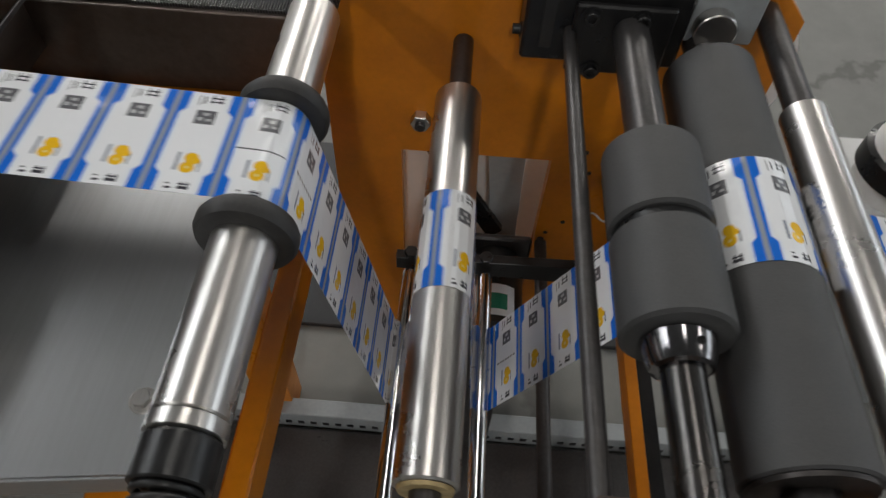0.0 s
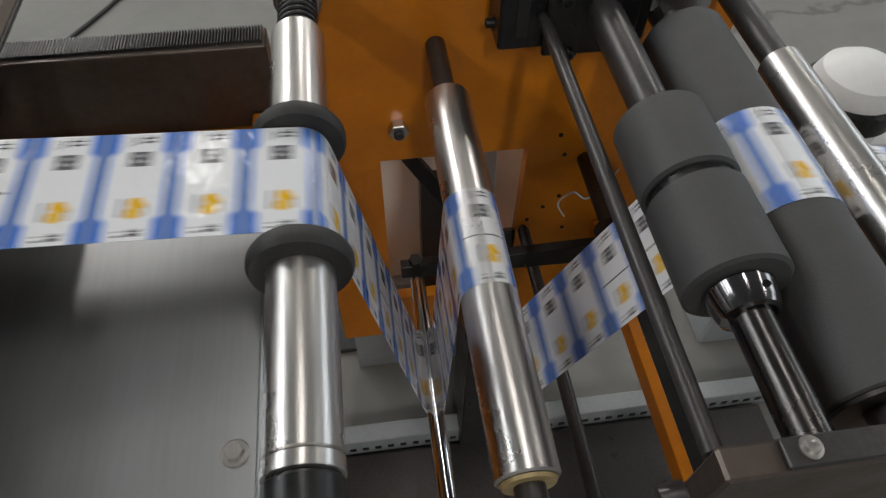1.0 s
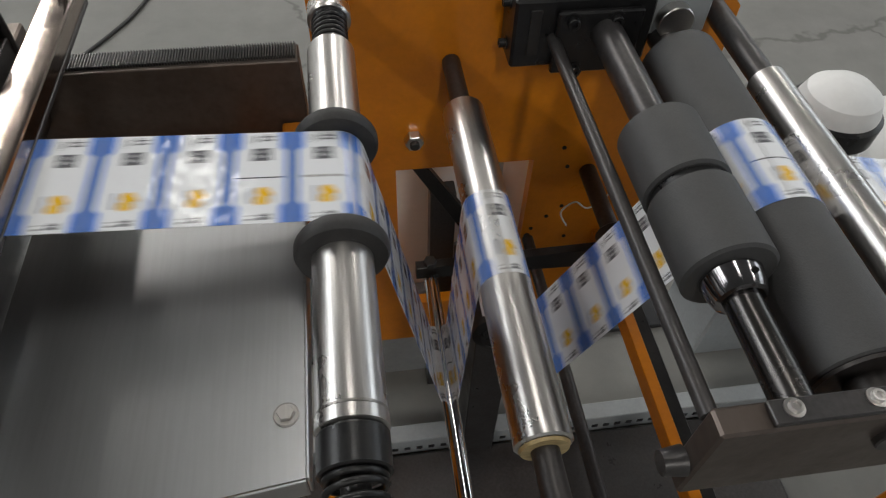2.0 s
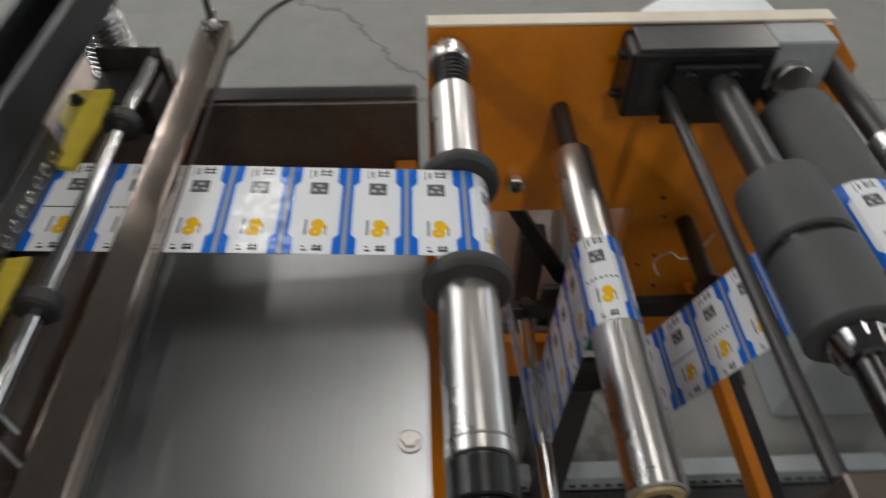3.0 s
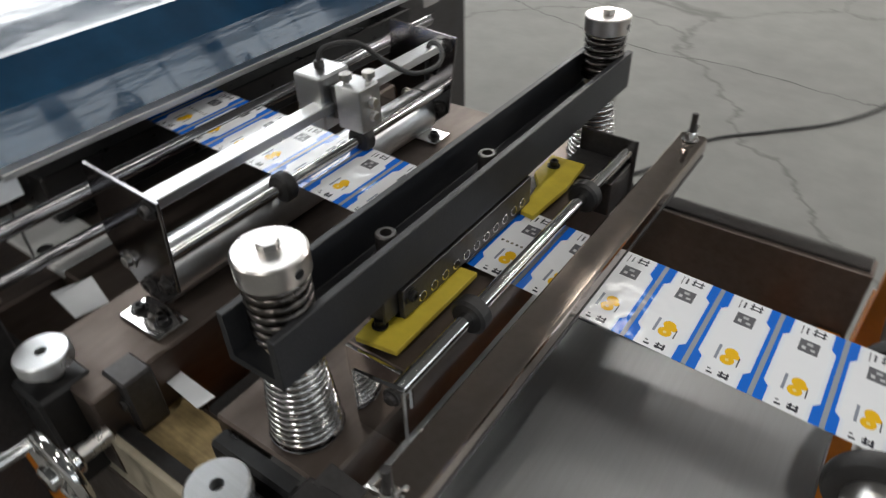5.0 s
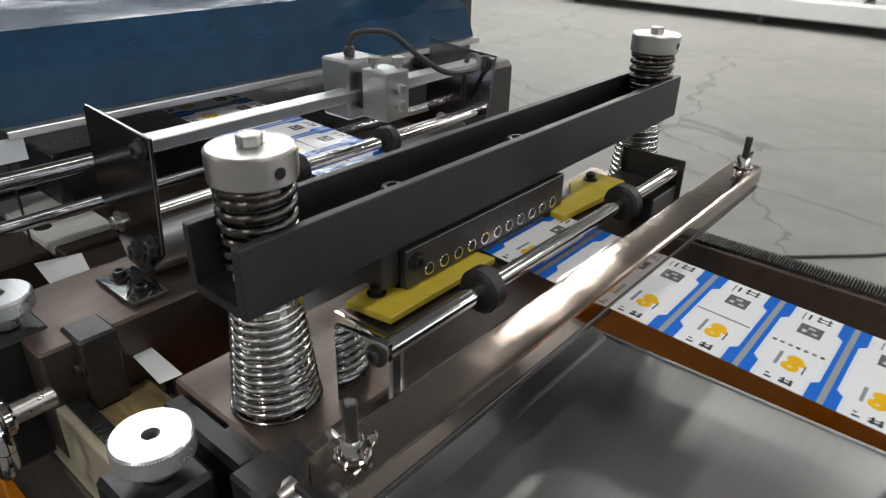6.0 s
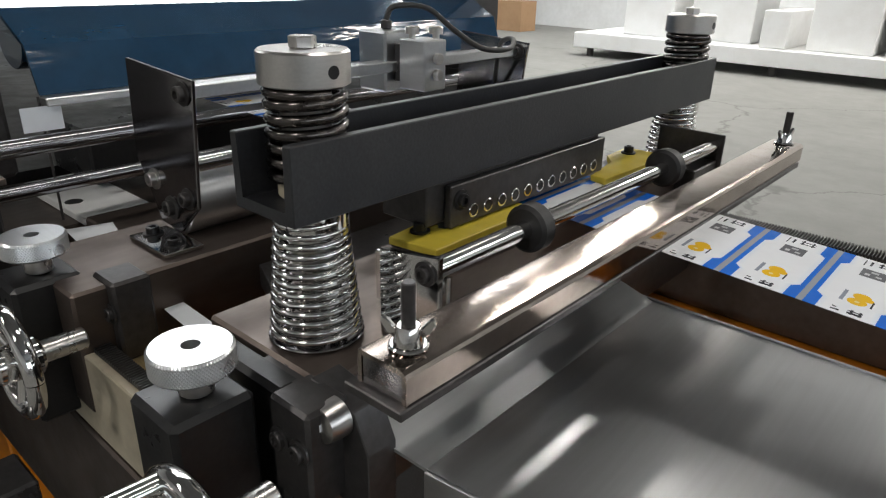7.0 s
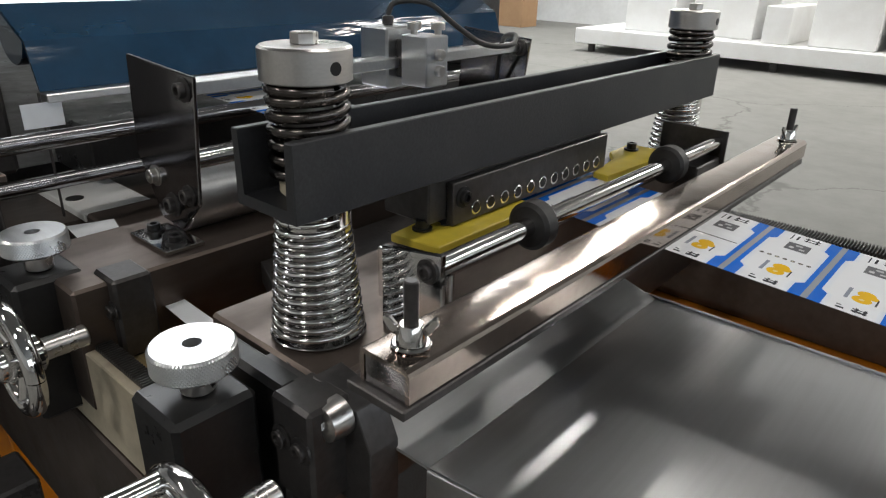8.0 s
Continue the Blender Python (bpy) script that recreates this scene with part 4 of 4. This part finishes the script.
# White card and wire added to paint in a patch of bright daylight.
t = thing("glare_card", (-0.80, -0.138, 0.932), "white card standing in for a bright patch below the blue cover", "tag")
part("tag", box(0, 0.001, -0.017, 0.016, 0.083, 0.104, 0), "paper", t)
part("wire", cyl("z", 0.0, 0.112, 0.0012, (-0.0014, 0, 0), 0.0002, 8), "dark", t)
t = thing("spindle_bracket", (-0.70, -0.245, 0.86), "dark steel spindle bracket", "bracket")
part("post", box(-0.03, 0.02, -0.03, 0.03, 0.0, 0.15, 0.002), "dark", t)
part("cap", box(-0.035, 0.03, -0.035, 0.035, 0.1505, 0.156, 0.001), "brown", t)
screw(t, (0.0, -0.03, 0.12), "y", 0.005, 0.004, "black", sign=-1)

# ---- things beyond the machine ----
def smooth_line(points, steps=6):
    """Rounded line through the given points."""
    p = [Vector(q) for q in points]
    line = []
    for i in range(len(p) - 1):
        p0, p1, p2, p3 = p[max(i - 1, 0)], p[i], p[i + 1], p[min(i + 2, len(p) - 1)]
        for k in range(steps):
            u = k / steps
            line.append(0.5 * (2 * p1 + (p2 - p0) * u + (2 * p0 - 5 * p1 + 4 * p2 - p3) * u * u + (3 * p1 - p0 - 3 * p2 + p3) * u ** 3))
    return line + [p[-1]]


cable_pts = [(-1.05, 1.55), (-0.83, 1.92), (-0.72, 2.25), (-0.53, 2.46), (-0.34, 2.66), (-0.20, 2.90), (-0.13, 3.12), (-0.05, 3.28), (0.11, 3.40), (0.6, 3.52), (1.2, 3.85), (2.0, 3.9)]
solid("floor_cable", tube(smooth_line([(x, y, 0.0065) for x, y in cable_pts]), 0.0065), "rubber", "thin black cable lying on the concrete floor", "cable")


def floor_crack(points, width, seed):
    """Open crack in the concrete: a narrow ragged dark seam."""
    rnd = random.Random(seed)
    bm = bmesh.new()
    rows = []
    for p in smooth_line([(x, y, 0.0) for x, y in points], 9):
        x, y = p.x + rnd.uniform(-0.012, 0.012), p.y + rnd.uniform(-0.014, 0.014)
        w = width * rnd.uniform(0.35, 1.0)
        rows.append([bm.verts.new((x, y - w, 0.0012)), bm.verts.new((x, y + w, 0.0012))])
    for a, b in zip(rows, rows[1:]):
        bm.faces.new((a[0], b[0], b[1], a[1]))
    return solid("floor_crack", bm, "crack", "dark ragged crack in the concrete floor", "crack", kind="structure")


floor_crack([(-3.4, 3.9), (-2.3, 3.4), (-1.85, 3.22), (-1.3, 3.06), (-0.93, 3.07), (-0.64, 3.04), (-0.25, 2.96), (0.1, 2.99), (0.5, 3.02), (1.3, 3.2), (2.2, 3.1)], 0.0042, 3)

t = thing("white_machine", (-3.2, 8.9, 0.0), "long white painted machine base on small feet", "machine")
part("plinth", box(-2.2, 3.2, -0.5, 0.9, 0.12, 0.32, 0.01), "white", t)
for x0, x1, y0, z1 in ((-1.6, -0.9, -0.2, 1.9), (-0.7, 0.1, -0.1, 1.7), (0.3, 0.6, -0.4, 0.75), (0.8, 1.5, -0.3, 1.8), (1.6, 1.9, -0.2, 2.0), (2.0, 3.0, -0.4, 0.95)):
    part("cabinet", box(x0, x1, y0, 0.8, 0.321, z1, 0.01), "white", t)
for x in (-2.0, 0.5, 2.9):
    part("foot", cyl("z", 0.0, 0.119, 0.05, (x, -0.35, 0)), "dark", t)
t = thing("cardboard_box", (-8.3, 11.0, 0.0), "plain brown cardboard box on the floor", "box")
part("carton", box(-0.3, 0.3, -0.25, 0.25, 0.0, 0.55, 0.005), "card", t)
for i, (dx, w, h, m) in enumerate(((0, 0.1, 2.2, "timber"), (0.25, 0.12, 2.3, "timber"), (0.75, 0.45, 1.9, "white"))):
    t = thing("leaning_board", (-9.4 + dx, 10.4 + dx * 0.6, 0.0), "pale board leaning upright in the hall", "board", "leaning boards")
    part("board", box(-w / 2, w / 2, -0.02, 0.02, 0.0, h, 0.004), m, t)
t = thing("gear_unit", (0.675, 0.46, -0.02), "white painted gear unit with a dark rimmed cap", "gear unit")
part("case", lathe("z", [(0.50, 0.05), (0.51, 0.062), (0.70, 0.064), (0.722, 0.056), (0.737, 0.036), (0.742, 0.012)]), "white", t)
part("cap_rim", lathe("z", [(0.655, 0.0645), (0.657, 0.072), (0.69, 0.072), (0.694, 0.0645)], (0, 0, 0)), "black", t, "dark ribbed rim")
part("table_plate", box(-0.06, 0.35, -0.06, 0.10, 0.60, 0.625, 0.003), "white", t)
part("boss", lathe("y", [(-0.12, 0.02), (-0.118, 0.05), (-0.06, 0.055)], (0.10, 0, 0.53)), "panel", t)
part("pedestal", box(-0.04, 0.3, -0.05, 0.12, 0.02, 0.599, 0.005), "panel", t)
t = thing("white_reel", (0.36, 0.66, -0.14), "white paper reel on a black core behind the orange plate", "reel")
part("paper", lathe("y", [(-0.05, 0.08), (-0.05, 0.17), (0.09, 0.17), (0.09, 0.08)], (0, 0, 0.80), 64), "paper", t)
part("core", lathe("y", [(-0.055, 0.03), (-0.055, 0.0795), (0.095, 0.0795), (0.095, 0.03)], (0, 0, 0.80), 48), "black", t)
part("stand", box(-0.03, 0.03, 0.10, 0.14, 0.14, 0.84, 0.003), "dark", t)
part("spindle", cyl("y", -0.06, 0.139, 0.0295, (0, 0, 0.80)), "steel", t)

# ---- printed film web ----
PITCH, STRIPS = 0.0458, 5
WEB_Y0, WEB_Y1 = 0.033, 0.127
# bodies that the film passes: x, z, signed radius (positive: the film runs over it)
BODIES = [(-2.95, 1.018, 0), (-0.85, 1.018, 0), (-0.60, 1.010, 0), (-0.36, 0.999, 0), (-0.092, 0.9618, 0.0224), (-0.003, 0.6825, -0.0088),
          (0.0375, 0.8815, 0.0224), (0.081, 0.685, -0.0088), (0.188, 0.9475, -0.0372), (0.261, 0.925, 0.0404), (0.3245, 0.9405, -0.0189), (0.78, 0.66, 0.16)]


def film_path():
    pts = [Vector((BODIES[0][0], BODIES[0][1]))]
    arrive = None
    for i in range(len(BODIES) - 1):
        (x1, z1, p1), (x2, z2, p2) = BODIES[i], BODIES[i + 1]
        c = Vector((x2 - x1, z2 - z1))
        dist = c.length
        off = p2 - p1
        a = math.atan2(c.y, c.x) + math.asin(max(-1, min(1, off / dist)))
        d = Vector((math.cos(a), math.sin(a)))
        right = Vector((d.y, -d.x))
        leave = Vector((x1, z1)) - p1 * right
        if arrive is not None and abs(p1) > 0:
            a0, turn = arrive, (a - arrive + math.pi) % (2 * math.pi) - math.pi
            if turn * p1 > 0:
                turn -= math.copysign(2 * math.pi, turn) if abs(turn) > 0.3 else turn
            k = max(2, int(abs(turn) / 0.08))
            for j in range(1, k):
                b = a0 + turn * j / k
                pts.append(Vector((x1, z1)) - p1 * Vector((math.sin(b), -math.cos(b))))
        if i:
            pts.append(leave)
        pts.append(Vector((x2, z2)) - p2 * right)
        arrive = a
    x, z, r = BODIES[-1]
    for j in range(1, 260):
        b = arrive - j * 0.08
        rr = r - 0.0012 * j * 0.08 / (2 * math.pi)
        pts.append(Vector((x, z)) - rr * Vector((math.sin(b), -math.cos(b))))
    return np.array([tuple(p) for p in pts])


PTS = film_path()
LEN = np.concatenate([[0], np.cumsum(np.linalg.norm(np.diff(PTS, axis=0), axis=1))])


def on_path(s):
    return float(np.interp(s, LEN, PTS[:, 0])), float(np.interp(s, LEN, PTS[:, 1]))


S_ROLLER = LEN[int(np.argmin(np.hypot(PTS[:, 0] + 0.090, PTS[:, 1] - 0.9842)))]
STEP_T = 0.1965


def film_advance():
    """Times and advances of the stepwise feed, in labels; one quick step in each cycle."""
    rows, n = [(0.0, -0.5)], 0
    k = 0
    while True:
        f0 = round((0.010 + STEP_T * k - 0.05) * FPS)
        if f0 / FPS > 8.0:
            break
        for j, u in enumerate((0.0, 0.27, 0.73, 1.0)):
            t = (f0 + j) / FPS
            if t > rows[-1][0] and t <= 8.0:
                rows.append((t, k - 1 + u))
        k += 1
    rows.append((8.0, rows[-1][1])) if rows[-1][0] < 8.0 else None
    return rows


def film_meshes(film="film"):
    made = []
    w = PITCH / STRIPS
    for k in range(STRIPS):
        bm = bmesh.new()
        uvl = bm.loops.layers.uv.new("UVMap")
        h = w / 2
        ring = []
        for z in (0.0, 0.0003):
            ring.append([bm.verts.new((x, y, z)) for x, y in ((-h, 0), (h, 0), (h, WEB_Y1 - WEB_Y0), (-h, WEB_Y1 - WEB_Y0))])
        faces = [ring[1], ring[0][::-1]] + [[ring[0][i], ring[0][(i + 1) % 4], ring[1][(i + 1) % 4], ring[1][i]] for i in range(4)]
        for vs in faces:
            f = bm.faces.new(vs)
            for lp in f.loops:
                lp[uvl].uv = ((k + (lp.vert.co.x + h) / w) / STRIPS, lp.vert.co.y / (WEB_Y1 - WEB_Y0))
        me = bpy.data.meshes.new("film_strip")
        bm.to_mesh(me)
        bm.free()
        me.materials.append(M[film])
        me.materials.append(M["film_back"])
        me.polygons[1].material_index = 1
        made.append(me)
    return made


film = thing("printed_film", (0, 0, 0), "printed plastic film of white and blue labels over the rollers", "film web")
STRIP = []
s_left = float(np.interp(-0.98, PTS[:60, 0], LEN[:60]))
first = int(math.floor((s_left - S_ROLLER) / PITCH))
last = int((LEN[-1] - 0.05 - S_ROLLER) / PITCH)
plain, lined, dotted = film_meshes(), film_meshes("film_line"), film_meshes("film_dots")
for i in range(first, last):
    meshes = {8: lined, 0: dotted}.get(i % 9, plain)
    for k in range(STRIPS):
        STRIP.append((part("film_strip", meshes[k], "film", film), S_ROLLER + (i + (k + 0.5) / STRIPS) * PITCH))


# ---- motion of the film ----
def motions():
    rows = film_advance()
    w = PITCH / STRIPS / 2
    for ob, s0 in STRIP:
        keyed = []
        for t, adv in rows:
            s = s0 - adv * PITCH
            (xa, za), (xb, zb) = on_path(s - w), on_path(s + w)
            keyed.append((t, pose((xa + xb) / 2, WEB_Y0, (za + zb) / 2, 0, -math.degrees(math.atan2(zb - za, xb - xa)), 0)))
        walk(ob, keyed)
    # the punch lifts while the film steps on
    rest = beam.location.copy()
    lift = {0.0: 0.0, 0.27: 0.9, 0.73: 0.9, 1.0: 0.0}
    keyed = [(t, pose(rest.x, rest.y, rest.z + 0.0135 * min(lift.items(), key=lambda kv: abs(kv[0] - adv % 1))[1])) for t, adv in rows]
    walk(beam, keyed)


motions()
